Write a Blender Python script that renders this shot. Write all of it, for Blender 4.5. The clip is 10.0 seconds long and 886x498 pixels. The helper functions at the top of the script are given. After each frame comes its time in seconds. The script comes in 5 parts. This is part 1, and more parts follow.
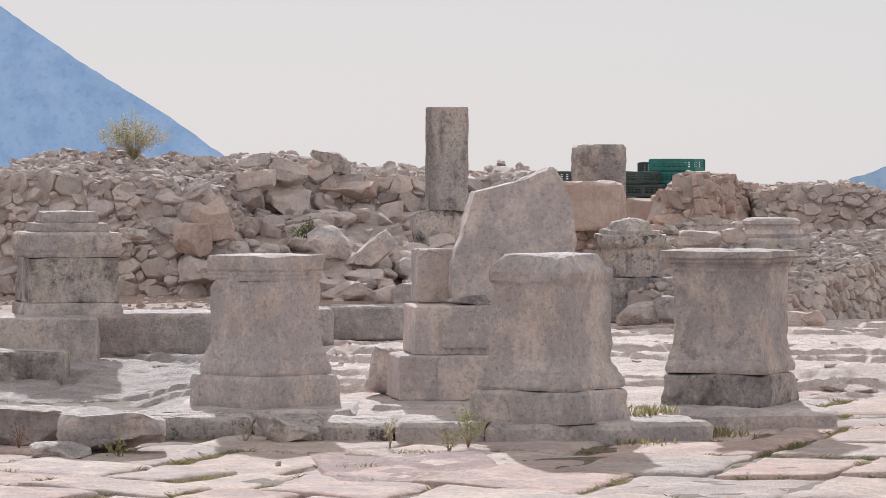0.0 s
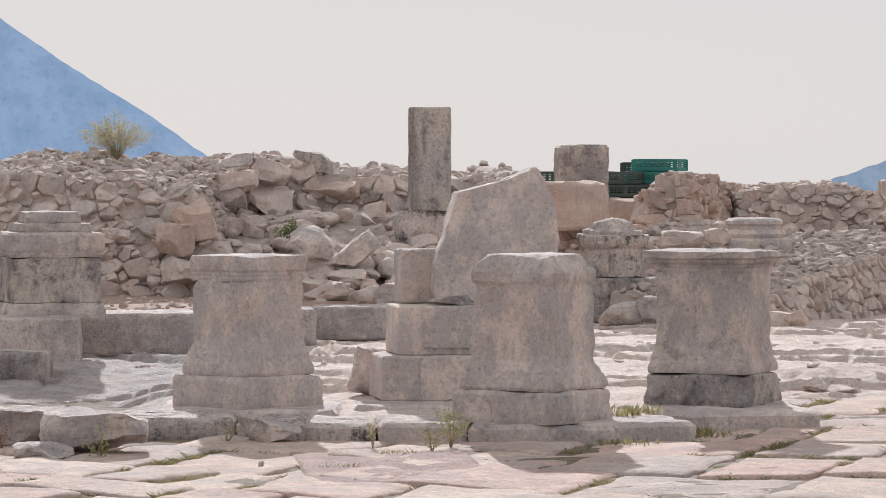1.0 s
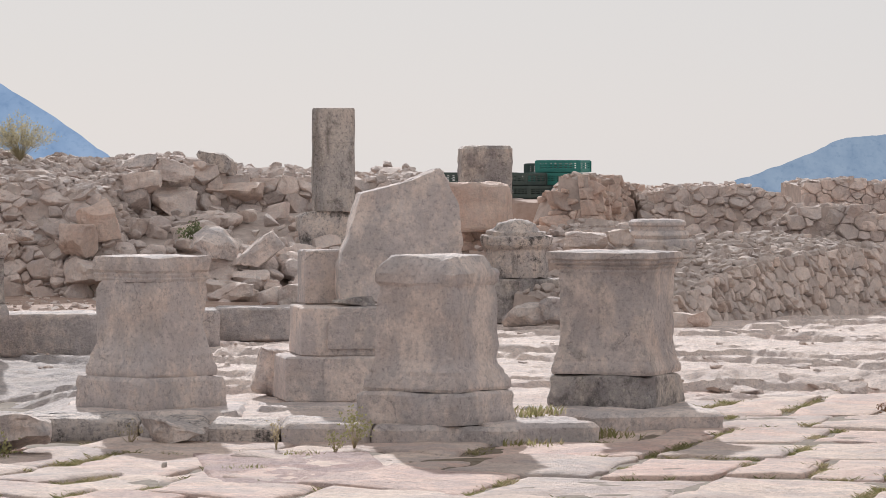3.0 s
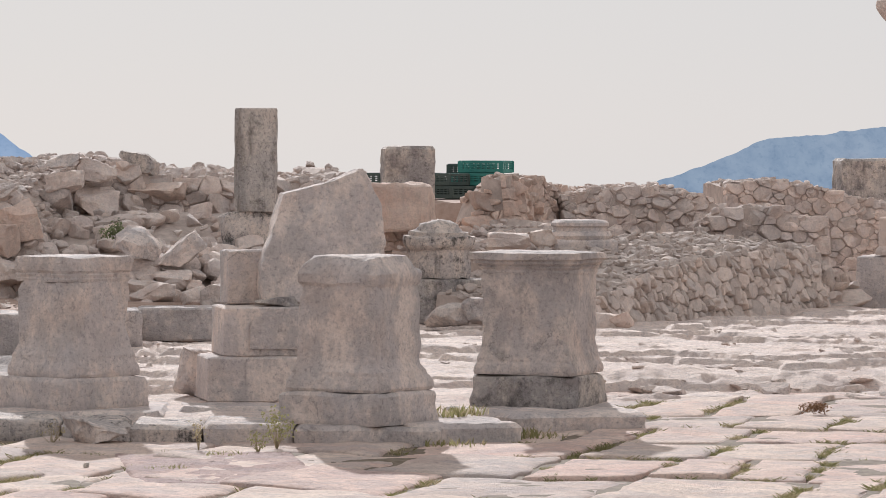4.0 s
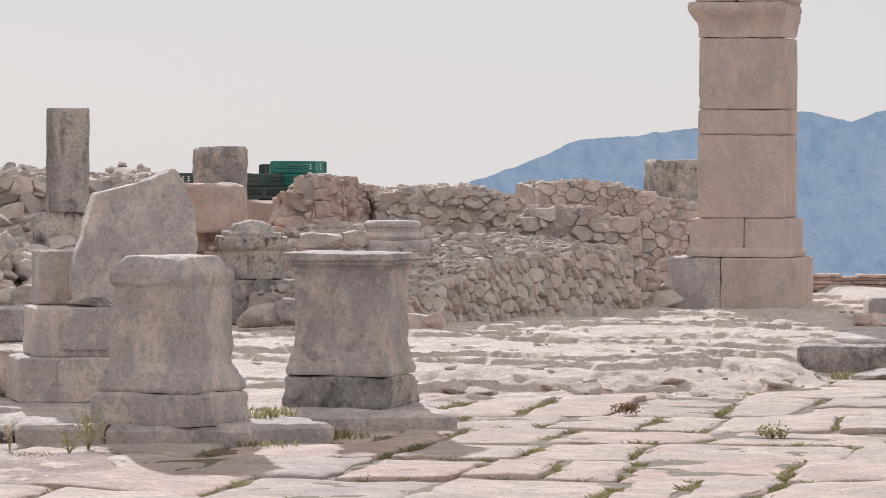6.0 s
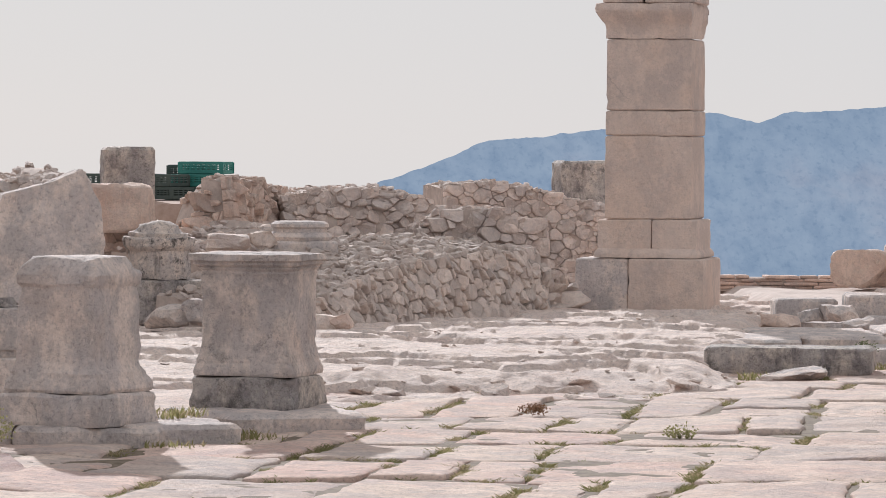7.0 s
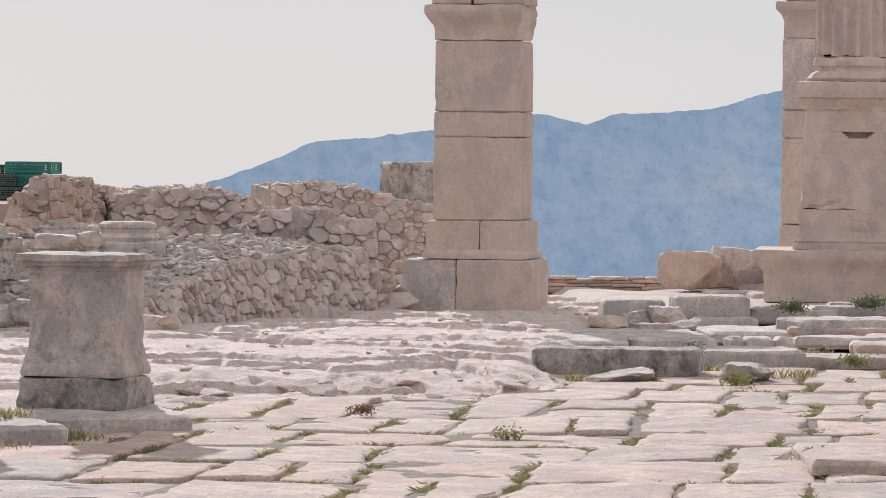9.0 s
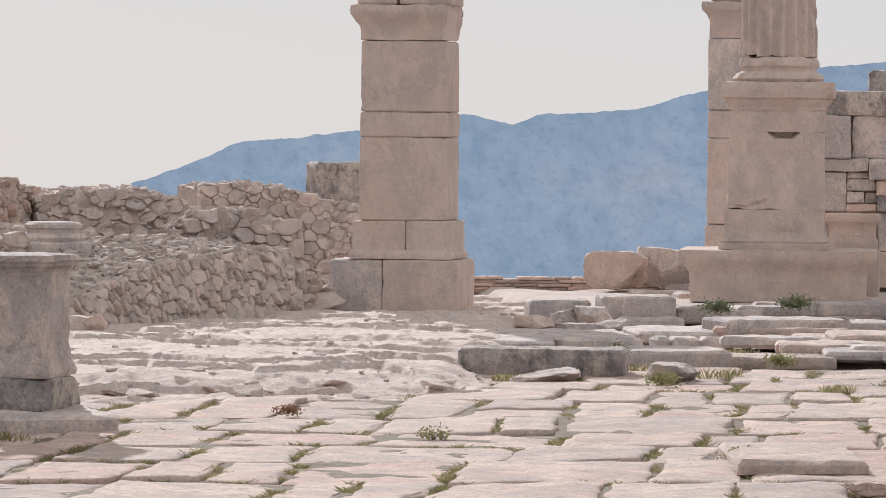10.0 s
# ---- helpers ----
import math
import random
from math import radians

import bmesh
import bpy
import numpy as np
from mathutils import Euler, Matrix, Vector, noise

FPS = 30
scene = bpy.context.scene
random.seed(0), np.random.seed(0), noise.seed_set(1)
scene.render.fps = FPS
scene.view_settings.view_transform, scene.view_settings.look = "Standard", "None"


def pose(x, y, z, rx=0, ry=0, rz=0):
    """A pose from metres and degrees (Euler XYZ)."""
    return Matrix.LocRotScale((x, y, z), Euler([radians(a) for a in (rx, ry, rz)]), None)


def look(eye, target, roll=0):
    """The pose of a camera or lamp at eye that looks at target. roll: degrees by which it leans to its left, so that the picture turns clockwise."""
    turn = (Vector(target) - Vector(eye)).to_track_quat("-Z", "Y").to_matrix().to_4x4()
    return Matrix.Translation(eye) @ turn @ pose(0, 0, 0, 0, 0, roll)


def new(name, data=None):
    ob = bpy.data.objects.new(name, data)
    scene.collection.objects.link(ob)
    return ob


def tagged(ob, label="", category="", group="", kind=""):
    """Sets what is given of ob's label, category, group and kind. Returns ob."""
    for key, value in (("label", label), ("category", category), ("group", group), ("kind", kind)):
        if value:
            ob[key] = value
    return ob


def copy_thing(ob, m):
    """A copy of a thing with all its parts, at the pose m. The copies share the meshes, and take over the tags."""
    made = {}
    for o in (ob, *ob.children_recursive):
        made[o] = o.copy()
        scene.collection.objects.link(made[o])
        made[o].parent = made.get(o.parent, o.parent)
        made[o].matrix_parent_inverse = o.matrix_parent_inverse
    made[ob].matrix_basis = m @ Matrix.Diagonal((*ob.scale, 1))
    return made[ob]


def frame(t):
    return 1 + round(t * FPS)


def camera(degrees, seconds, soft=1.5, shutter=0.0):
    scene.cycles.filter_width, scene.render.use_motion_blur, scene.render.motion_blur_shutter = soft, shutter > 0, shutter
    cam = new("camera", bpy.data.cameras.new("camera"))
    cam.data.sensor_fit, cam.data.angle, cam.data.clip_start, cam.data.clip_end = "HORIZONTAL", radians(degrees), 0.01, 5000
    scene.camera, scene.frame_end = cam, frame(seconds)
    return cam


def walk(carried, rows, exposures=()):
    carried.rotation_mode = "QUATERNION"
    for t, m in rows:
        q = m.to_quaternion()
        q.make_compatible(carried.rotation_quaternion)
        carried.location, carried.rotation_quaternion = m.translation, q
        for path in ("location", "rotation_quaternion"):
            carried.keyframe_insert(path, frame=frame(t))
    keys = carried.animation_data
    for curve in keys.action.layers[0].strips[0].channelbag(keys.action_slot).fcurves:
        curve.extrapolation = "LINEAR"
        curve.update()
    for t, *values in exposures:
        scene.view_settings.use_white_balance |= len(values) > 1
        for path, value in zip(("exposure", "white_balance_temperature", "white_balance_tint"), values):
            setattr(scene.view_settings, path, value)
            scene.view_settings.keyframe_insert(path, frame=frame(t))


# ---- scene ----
EYE = 1.9
cam = camera(11.195, 10.0, soft=0.8)
ROWS = [
    (0.0, 88.5248, 0.0002, -0.0000),
    (0.5, 88.5266, 0.0056, -0.0891),
    (1.0, 88.5270, -0.0001, -0.2193),
    (1.5, 88.5275, -0.0399, -0.4219),
    (2.0, 88.5328, -0.0528, -0.6805),
    (2.5, 88.5367, -0.0469, -1.0330),
    (4.0, 88.5462, -0.1551, -2.4180),
    (4.5, 88.5494, -0.1675, -2.9922),
    (5.0, 88.5525, -0.1871, -3.5509),
    (5.5, 88.5561, -0.2370, -4.1688),
    (7.0, 88.5791, -0.3609, -5.9611),
    (7.5, 88.5849, -0.4161, -6.5080),
    (8.0, 88.5900, -0.4342, -7.0823),
    (8.5, 88.5994, -0.4895, -7.6023),
    (9.0, 88.6066, -0.5257, -8.1353),
    (9.5, 88.6118, -0.4991, -8.6058),
    (10.0, 88.6167, -0.5167, -9.0722),
]
walk(cam, [(t, pose(0, 0, EYE, rx, ry, rz)) for t, rx, ry, rz in ROWS], [(0, 0.0, 5980, 12), (2, 0.0, 6120, 12), (5, 0.0, 6060, 12), (9, 0.0, 6020, 12), (10, 0.0, 6080, 12)])

# ---- light: a hazy bright sky and a high sun behind the ruins ----
SUN_ELEV, SUN_LEFT = 21.0, 4.0
world = bpy.data.worlds.new("sky")
scene.world = world
world.use_nodes = True
wn, wl = world.node_tree.nodes, world.node_tree.links
sky = wn.new("ShaderNodeTexSky")
sky.sky_type, sky.sun_disc = "NISHITA", False
sky.sun_elevation, sky.sun_rotation = radians(SUN_ELEV), radians(-SUN_LEFT)
sky.air_density, sky.dust_density, sky.ozone_density, sky.altitude = 1.0, 1.2, 1.5, 900
veil = wn.new("ShaderNodeMix")
veil.data_type = "RGBA"
veil.inputs[0].default_value = 0.97
veil.inputs[7].default_value = (6.86, 6.62, 6.30, 1)
wl.new(sky.outputs[0], veil.inputs[6])
wl.new(veil.outputs[2], wn["Background"].inputs[0])
wn["Background"].inputs[1].default_value = 0.1
sun = new("sun", bpy.data.lights.new("sun", "SUN"))
sun.data.energy, sun.data.angle, sun.data.color = 4.8, radians(0.8), (1.0, 0.955, 0.90)
sun.matrix_world = look((-math.sin(radians(SUN_LEFT)) * 50, math.cos(radians(SUN_LEFT)) * 50, math.tan(radians(SUN_ELEV)) * 50), (0, 0, 0))


# ---- materials ----
def ramp_node(nodes, stops):
    r = nodes.new("ShaderNodeValToRGB")
    el = r.color_ramp.elements
    while len(el) < len(stops):
        el.new(0.5)
    for e, (at, col) in zip(el, stops):
        e.position, e.color = at, (*col, 1)
    return r


def mixed(nodes, links, fac, a, b, mode="MIX"):
    m = nodes.new("ShaderNodeMix")
    m.data_type, m.blend_type = "RGBA", mode
    for sock, v in ((m.inputs[0], fac), (m.inputs[6], a), (m.inputs[7], b)):
        if isinstance(v, (int, float)):
            sock.default_value = v
        elif isinstance(v, tuple):
            sock.default_value = (*v, 1)
        else:
            links.new(v, sock)
    return m.outputs[2]


def noise_node(nodes, links, vec, scale, detail=6.0, rough=0.6, squash=None):
    n = nodes.new("ShaderNodeTexNoise")
    n.inputs["Scale"].default_value, n.inputs["Detail"].default_value, n.inputs["Roughness"].default_value = scale, detail, rough
    if squash:
        mp = nodes.new("ShaderNodeMapping")
        mp.inputs["Scale"].default_value = squash
        links.new(vec, mp.inputs[0])
        vec = mp.outputs[0]
    links.new(vec, n.inputs["Vector"])
    return n.outputs[0]


def stone(name, light, dark, stain=(0.16, 0.14, 0.12), stain_amount=0.5, warm=(0.64, 0.48, 0.40), warm_amount=0.35, bump=0.5, scale=1.0, rough=0.9, vary=0.25, spots=0.0, streak=None, mottle=0.65, tints=None, cracks=0.0, grain=0.85, hard=0.66):
    """Weathered limestone: broad tone, warm patches, dark lichen stains, fine pits."""
    m = bpy.data.materials.new(name)
    m.use_nodes = True
    n, l = m.node_tree.nodes, m.node_tree.links
    bsdf = n["Principled BSDF"]
    pos = n.new("ShaderNodeNewGeometry").outputs["Position"]
    info = n.new("ShaderNodeObjectInfo")
    big = ramp_node(n, [(0.43, dark), (0.55, light)])
    l.new(noise_node(n, l, pos, 3.0 * scale, 8, 0.66, streak or (1.0, 1.0, 0.7)), big.inputs[0])
    col = big.outputs[0]
    wfac = ramp_node(n, [(0.47, (0, 0, 0)), (0.66, (warm_amount,) * 3)])
    l.new(noise_node(n, l, pos, 1.3 * scale, 4, 0.6), wfac.inputs[0])
    col = mixed(n, l, wfac.outputs[0], col, warm)
    mfac = ramp_node(n, [(0.475, (0, 0, 0)), (0.555, (mottle,) * 3)])
    l.new(noise_node(n, l, pos, 2.6 * scale, 10, 0.68, (1.0, 1.0, 0.7)), mfac.inputs[0])
    col = mixed(n, l, mfac.outputs[0], col, (light[0] * 0.70, light[1] * 0.74, light[2] * 0.81))
    ffac = ramp_node(n, [(0.545, (0, 0, 0)), (0.61, (mottle * 0.6,) * 3)])
    l.new(noise_node(n, l, pos, 8 * scale, 9, 0.72, (1.0, 1.0, 0.7)), ffac.inputs[0])
    col = mixed(n, l, ffac.outputs[0], col, (light[0] * 0.60, light[1] * 0.61, light[2] * 0.65))
    pale = ramp_node(n, [(0.56, (0, 0, 0)), (0.6, (0.3, 0.3, 0.3))])
    l.new(noise_node(n, l, pos, 7.3 * scale, 10, 0.75), pale.inputs[0])
    col = mixed(n, l, pale.outputs[0], col, (min(0.9, light[0] * 1.15), min(0.85, light[1] * 1.14), min(0.8, light[2] * 1.14)))
    drip = ramp_node(n, [(0.55, (0, 0, 0)), (0.7, (stain_amount * 0.6,) * 3)])
    l.new(noise_node(n, l, pos, 1.0 * scale, 7, 0.7, (9.0, 9.0, 1.3)), drip.inputs[0])
    col = mixed(n, l, drip.outputs[0], col, stain)
    sfac = ramp_node(n, [(0.52, (0, 0, 0)), (hard, (stain_amount,) * 3)])
    l.new(noise_node(n, l, pos, 6.5 * scale, 10, 0.8), sfac.inputs[0])
    col = mixed(n, l, sfac.outputs[0], col, stain)
    if spots:
        pfac = ramp_node(n, [(0.6, (0, 0, 0)), (0.68, (spots,) * 3)])
        l.new(noise_node(n, l, pos, 26 * scale, 4, 0.7), pfac.inputs[0])
        col = mixed(n, l, pfac.outputs[0], col, (0.62, 0.58, 0.5))
    if cracks:
        warp = noise_node(n, l, pos, 3.2 * scale, 6, 0.7)
        add = n.new("ShaderNodeVectorMath")
        add.operation = "ADD"
        l.new(pos, add.inputs[0])
        l.new(warp, add.inputs[1])
        cell = n.new("ShaderNodeTexVoronoi")
        cell.feature = "DISTANCE_TO_EDGE"
        cell.inputs["Scale"].default_value = 2.1 * scale
        l.new(add.outputs[0], cell.inputs["Vector"])
        line = ramp_node(n, [(0.004, (1, 1, 1)), (0.016, (0, 0, 0))])
        l.new(cell.outputs["Distance"], line.inputs[0])
        gate = ramp_node(n, [(0.5, (0, 0, 0)), (0.56, (cracks,) * 3)])
        l.new(noise_node(n, l, pos, 2.4 * scale, 5, 0.6), gate.inputs[0])
        both = mixed(n, l, 1.0, line.outputs[0], gate.outputs[0], "MULTIPLY")
        col = mixed(n, l, both, col, (stain[0] * 0.8, stain[1] * 0.8, stain[2] * 0.8))
    fine = ramp_node(n, [(0.36, (1 - 0.4 * grain, 1 - 0.4 * grain, 1 - 0.38 * grain)), (0.45, (0.985, 0.985, 0.985)), (0.62, (1 + 0.13 * grain, 1 + 0.13 * grain, 1 + 0.12 * grain))])
    l.new(noise_node(n, l, pos, 34 * scale, 8, 0.78), fine.inputs[0])
    col = mixed(n, l, 1.0, col, fine.outputs[0], "MULTIPLY")
    pit = ramp_node(n, [(0.585, (1, 1, 1)), (0.64, (1 - 0.24 * grain, 1 - 0.24 * grain, 1 - 0.22 * grain))])
    l.new(noise_node(n, l, pos, 19 * scale, 5, 0.7), pit.inputs[0])
    col = mixed(n, l, 1.0, col, pit.outputs[0], "MULTIPLY")
    each = ramp_node(n, [(0.0, (1 - vary,) * 3), (0.5, (1, 0.99, 0.98)), (1.0, (1 + vary * 0.5, 1 + vary * 0.42, 1 + vary * 0.32))])
    if tints:
        each = ramp_node(n, tints)
    l.new(info.outputs["Random"], each.inputs[0])
    col = mixed(n, l, 1.0, col, each.outputs[0], "MULTIPLY")
    l.new(col, bsdf.inputs["Base Color"])
    bsdf.inputs["Roughness"].default_value = rough
    bsdf.inputs["Specular IOR Level"].default_value = 0.25
    b1 = n.new("ShaderNodeBump")
    b1.inputs["Strength"].default_value, b1.inputs["Distance"].default_value = min(1.0, bump * 1.6), 0.04
    l.new(noise_node(n, l, pos, 14 * scale, 9, 0.68), b1.inputs["Height"])
    b2 = n.new("ShaderNodeBump")
    b2.inputs["Strength"].default_value, b2.inputs["Distance"].default_value = min(1.0, bump), 0.012
    l.new(noise_node(n, l, pos, 48 * scale, 6, 0.7), b2.inputs["Height"])
    l.new(b1.outputs[0], b2.inputs["Normal"])
    l.new(b2.outputs[0], bsdf.inputs["Normal"])
    return m


def plain(name, a, b, scale=8.0, rough=0.85, bump=0.2, emit=None, emit_strength=0.0):
    m = bpy.data.materials.new(name)
    m.use_nodes = True
    n, l = m.node_tree.nodes, m.node_tree.links
    bsdf = n["Principled BSDF"]
    pos = n.new("ShaderNodeNewGeometry").outputs["Position"]
    r = ramp_node(n, [(0.3, a), (0.7, b)])
    h = noise_node(n, l, pos, scale, 8, 0.65)
    l.new(h, r.inputs[0])
    l.new(r.outputs[0], bsdf.inputs["Base Color"])
    bsdf.inputs["Roughness"].default_value = rough
    bsdf.inputs["Specular IOR Level"].default_value = 0.2
    if bump:
        bp = n.new("ShaderNodeBump")
        bp.inputs["Strength"].default_value, bp.inputs["Distance"].default_value = bump, 0.2 / scale
        l.new(h, bp.inputs["Height"])
        l.new(bp.outputs[0], bsdf.inputs["Normal"])
    if emit:
        bsdf.inputs["Emission Color"].default_value = (*emit, 1)
        bsdf.inputs["Emission Strength"].default_value = emit_strength
    return m


M_PALE = stone("pale_limestone", (0.745, 0.64, 0.578), (0.495, 0.447, 0.43), stain=(0.30, 0.27, 0.25), stain_amount=0.28, warm_amount=0.4, bump=0.5, vary=0.06, cracks=0.5, hard=0.64)
M_GREY = stone("grey_limestone", (0.71, 0.615, 0.557), (0.445, 0.402, 0.39), stain=(0.19, 0.175, 0.165), stain_amount=0.5, warm_amount=0.3, bump=0.6, vary=0.06, cracks=0.5)
M_DARK = stone("lichened_limestone", (0.62, 0.545, 0.485), (0.25, 0.225, 0.22), stain=(0.08, 0.075, 0.07), stain_amount=0.75, grain=1.2, hard=0.63, warm_amount=0.2, bump=0.7, vary=0.06, spots=0.7)
M_STAINED = stone("blackened_limestone", (0.72, 0.62, 0.55), (0.56, 0.50, 0.47), stain=(0.07, 0.065, 0.06), stain_amount=0.9, warm_amount=0.2, bump=0.9, vary=0.0, grain=1.3, hard=0.61)
M_COLUMN = stone("column_stone", (0.60, 0.535, 0.485), (0.33, 0.29, 0.26), stain=(0.10, 0.085, 0.075), stain_amount=0.75, grain=1.4, hard=0.64, warm_amount=0.3, bump=0.8, vary=0.02, spots=0.9, streak=(1.6, 1.6, 0.35), mottle=0.5)
M_RUBBLE = stone("rubble_stone", (0.89, 0.76, 0.685), (0.76, 0.655, 0.605), stain_amount=0.22, warm=(0.62, 0.45, 0.37), warm_amount=0.5, bump=0.8, scale=1.5, vary=0.22, grain=0.35, mottle=0.3)
M_DRY = stone("dry_wall_stone", (0.89, 0.76, 0.68), (0.79, 0.67, 0.60), stain_amount=0.2, warm_amount=0.3, bump=0.8, scale=1.6, vary=0.22, grain=0.35, mottle=0.3)
M_PINK = stone("pinkish_stone", (0.88, 0.705, 0.605), (0.75, 0.59, 0.505), stain_amount=0.25, warm=(0.64, 0.42, 0.33), warm_amount=0.5, bump=0.7, scale=1.5, vary=0.22, grain=0.35, mottle=0.3)
M_PAVE = stone("paving_stone", (0.70, 0.58, 0.513), (0.59, 0.476, 0.42), stain=(0.32, 0.27, 0.24), stain_amount=0.35, warm=(0.60, 0.42, 0.37), warm_amount=0.8, bump=0.6, scale=0.9, vary=0.14,
               tints=[(0.0, (0.86, 0.85, 0.84)), (0.25, (1.0, 0.98, 0.95)), (0.6, (1.03, 1.0, 0.95)), (0.78, (1.02, 0.96, 0.92)), (1.0, (0.98, 0.87, 0.83))])
M_ROSE = stone("rough_rose_stone", (0.60, 0.43, 0.38), (0.48, 0.33, 0.29), stain=(0.24, 0.17, 0.15), stain_amount=0.5, warm=(0.46, 0.29, 0.25), warm_amount=0.7, bump=0.9, scale=1.2, vary=0.05, cracks=0.6)
M_BEDROCK = stone("bare_bedrock", (0.85, 0.715, 0.635), (0.72, 0.60, 0.535), stain=(0.40, 0.33, 0.29), stain_amount=0.32, warm=(0.76, 0.57, 0.49), warm_amount=0.5, mottle=0.4, cracks=0.6, bump=0.8, scale=1.2, vary=0.0, streak=(0.6, 1.6, 1.0))
M_GREYROCK = stone("grey_bedrock", (0.58, 0.51, 0.475), (0.43, 0.385, 0.365), stain=(0.24, 0.21, 0.20), stain_amount=0.4, warm_amount=0.2, mottle=0.5, cracks=0.6, bump=0.8, scale=1.2, vary=0.0, streak=(0.6, 1.6, 1.0))
M_MORTAR = plain("earth_mortar", (0.38, 0.315, 0.28), (0.60, 0.505, 0.45), 9.0, 0.95, 0.9)
M_EARTH = plain("dry_earth", (0.30, 0.205, 0.16), (0.47, 0.35, 0.29), 6.0, 0.95, 0.6)
M_SOIL = plain("joint_soil", (0.11, 0.085, 0.06), (0.25, 0.20, 0.15), 14.0, 0.95, 0.6)


def foliage(name, a, b, pass_through=0.45):
    """Thin leaves: light shines through them."""
    m = plain(name, a, b, 9.0, 0.75, 0)
    n, l = m.node_tree.nodes, m.node_tree.links
    tr, mx = n.new("ShaderNodeBsdfTranslucent"), n.new("ShaderNodeMixShader")
    l.new(n["Principled BSDF"].inputs["Base Color"].links[0].from_socket, tr.inputs[0])
    mx.inputs[0].default_value = pass_through
    l.new(n["Principled BSDF"].outputs[0], mx.inputs[1])
    l.new(tr.outputs[0], mx.inputs[2])
    l.new(mx.outputs[0], n["Material Output"].inputs[0])
    return m


M_GRASS = foliage("grass_blades", (0.19, 0.19, 0.075), (0.40, 0.37, 0.19))
M_STRAW = foliage("dry_straw", (0.40, 0.33, 0.21), (0.56, 0.48, 0.33))
M_LEAF = foliage("dark_weed_leaf", (0.09, 0.11, 0.06), (0.20, 0.21, 0.11))
M_BRUSH = foliage("dry_shrub", (0.34, 0.31, 0.19), (0.62, 0.56, 0.40))
M_RUST = plain("withered_leaf", (0.20, 0.11, 0.06), (0.33, 0.19, 0.11), 9.0, 0.8, 0)
M_GREEN = plain("green_plastic", (0.045, 0.20, 0.175), (0.065, 0.26, 0.22), 5.0, 0.45, 0)
M_GREEN_OLD = plain("faded_dark_plastic", (0.055, 0.08, 0.075), (0.10, 0.125, 0.11), 5.0, 0.55, 0)


def far_slope(name, ground, painted_haze, strength):
    """A wooded slope; the hazy blue of distance is painted in as glowing emission."""
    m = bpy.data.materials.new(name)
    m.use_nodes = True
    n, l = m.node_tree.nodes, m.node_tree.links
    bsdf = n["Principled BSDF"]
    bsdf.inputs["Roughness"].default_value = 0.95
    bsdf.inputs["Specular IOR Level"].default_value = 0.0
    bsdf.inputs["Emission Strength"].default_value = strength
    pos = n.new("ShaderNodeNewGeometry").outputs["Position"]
    # random tone patches; the palest, warm ones are painted for sunlit ridges
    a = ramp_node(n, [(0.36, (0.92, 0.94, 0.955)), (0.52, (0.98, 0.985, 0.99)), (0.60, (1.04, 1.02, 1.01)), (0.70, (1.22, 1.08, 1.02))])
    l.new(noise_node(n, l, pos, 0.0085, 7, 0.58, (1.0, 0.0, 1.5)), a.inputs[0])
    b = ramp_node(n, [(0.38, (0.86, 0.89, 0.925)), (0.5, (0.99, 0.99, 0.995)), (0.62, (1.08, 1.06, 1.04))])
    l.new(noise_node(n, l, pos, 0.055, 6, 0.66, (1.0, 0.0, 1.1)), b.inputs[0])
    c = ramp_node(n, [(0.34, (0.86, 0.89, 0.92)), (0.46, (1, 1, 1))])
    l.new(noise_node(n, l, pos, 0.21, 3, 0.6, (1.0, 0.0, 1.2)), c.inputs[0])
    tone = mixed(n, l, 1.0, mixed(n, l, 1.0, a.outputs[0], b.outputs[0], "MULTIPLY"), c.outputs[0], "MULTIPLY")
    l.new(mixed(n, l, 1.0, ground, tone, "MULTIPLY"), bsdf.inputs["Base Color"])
    l.new(mixed(n, l, 1.0, painted_haze, tone, "MULTIPLY"), bsdf.inputs["Emission Color"])
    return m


# near-black base colours: the painted glow makes up nearly all that shows
M_RIDGE = far_slope("ridge_painted_haze", (0.012, 0.015, 0.018), (0.285, 0.39, 0.54), 0.95)
M_RIDGE_R = far_slope("range_painted_haze", (0.010, 0.012, 0.015), (0.275, 0.348, 0.435), 0.98)


# ---- mesh helpers ----
def mesh_of(bm, mat, sharp=38):
    me = bpy.data.meshes.new("mesh")
    bm.normal_update()
    bm.to_mesh(me)
    bm.free()
    me.materials.append(mat)
    me.shade_smooth()
    me.set_sharp_from_angle(angle=radians(sharp))
    return me


def part(name, bm, mat, parent=None, label="", m=None, sharp=38):
    """Links a bmesh, or a mesh, as one object under a thing or a part."""
    me = bm if isinstance(bm, bpy.types.Mesh) else mesh_of(bm, mat, sharp)
    ob = new(name, me)
    if parent:
        ob.parent = parent
    if m is not None:
        ob.matrix_basis = m
    if label:
        ob["label"] = label
    return ob


def thing(name, m, label, category, group="", kind=""):
    ob = new(name)
    ob.empty_display_size = 0.1
    ob.matrix_basis = m
    return tagged(ob, label, category, group, kind)


def fbm(p, scale, octaves=4):
    return noise.fractal(Vector(p) * scale, 1.0, 2.0, octaves)


def roughen(bm, amp, scale, seed=0.0, fine=0.35):
    bm.normal_update()
    off = Vector((seed * 13.7, seed * 7.1, seed * 3.3))
    for v in bm.verts:
        d = fbm(v.co + off, scale) * amp + fbm(v.co + off, scale * 4.3, 3) * amp * fine
        v.co += v.normal * d


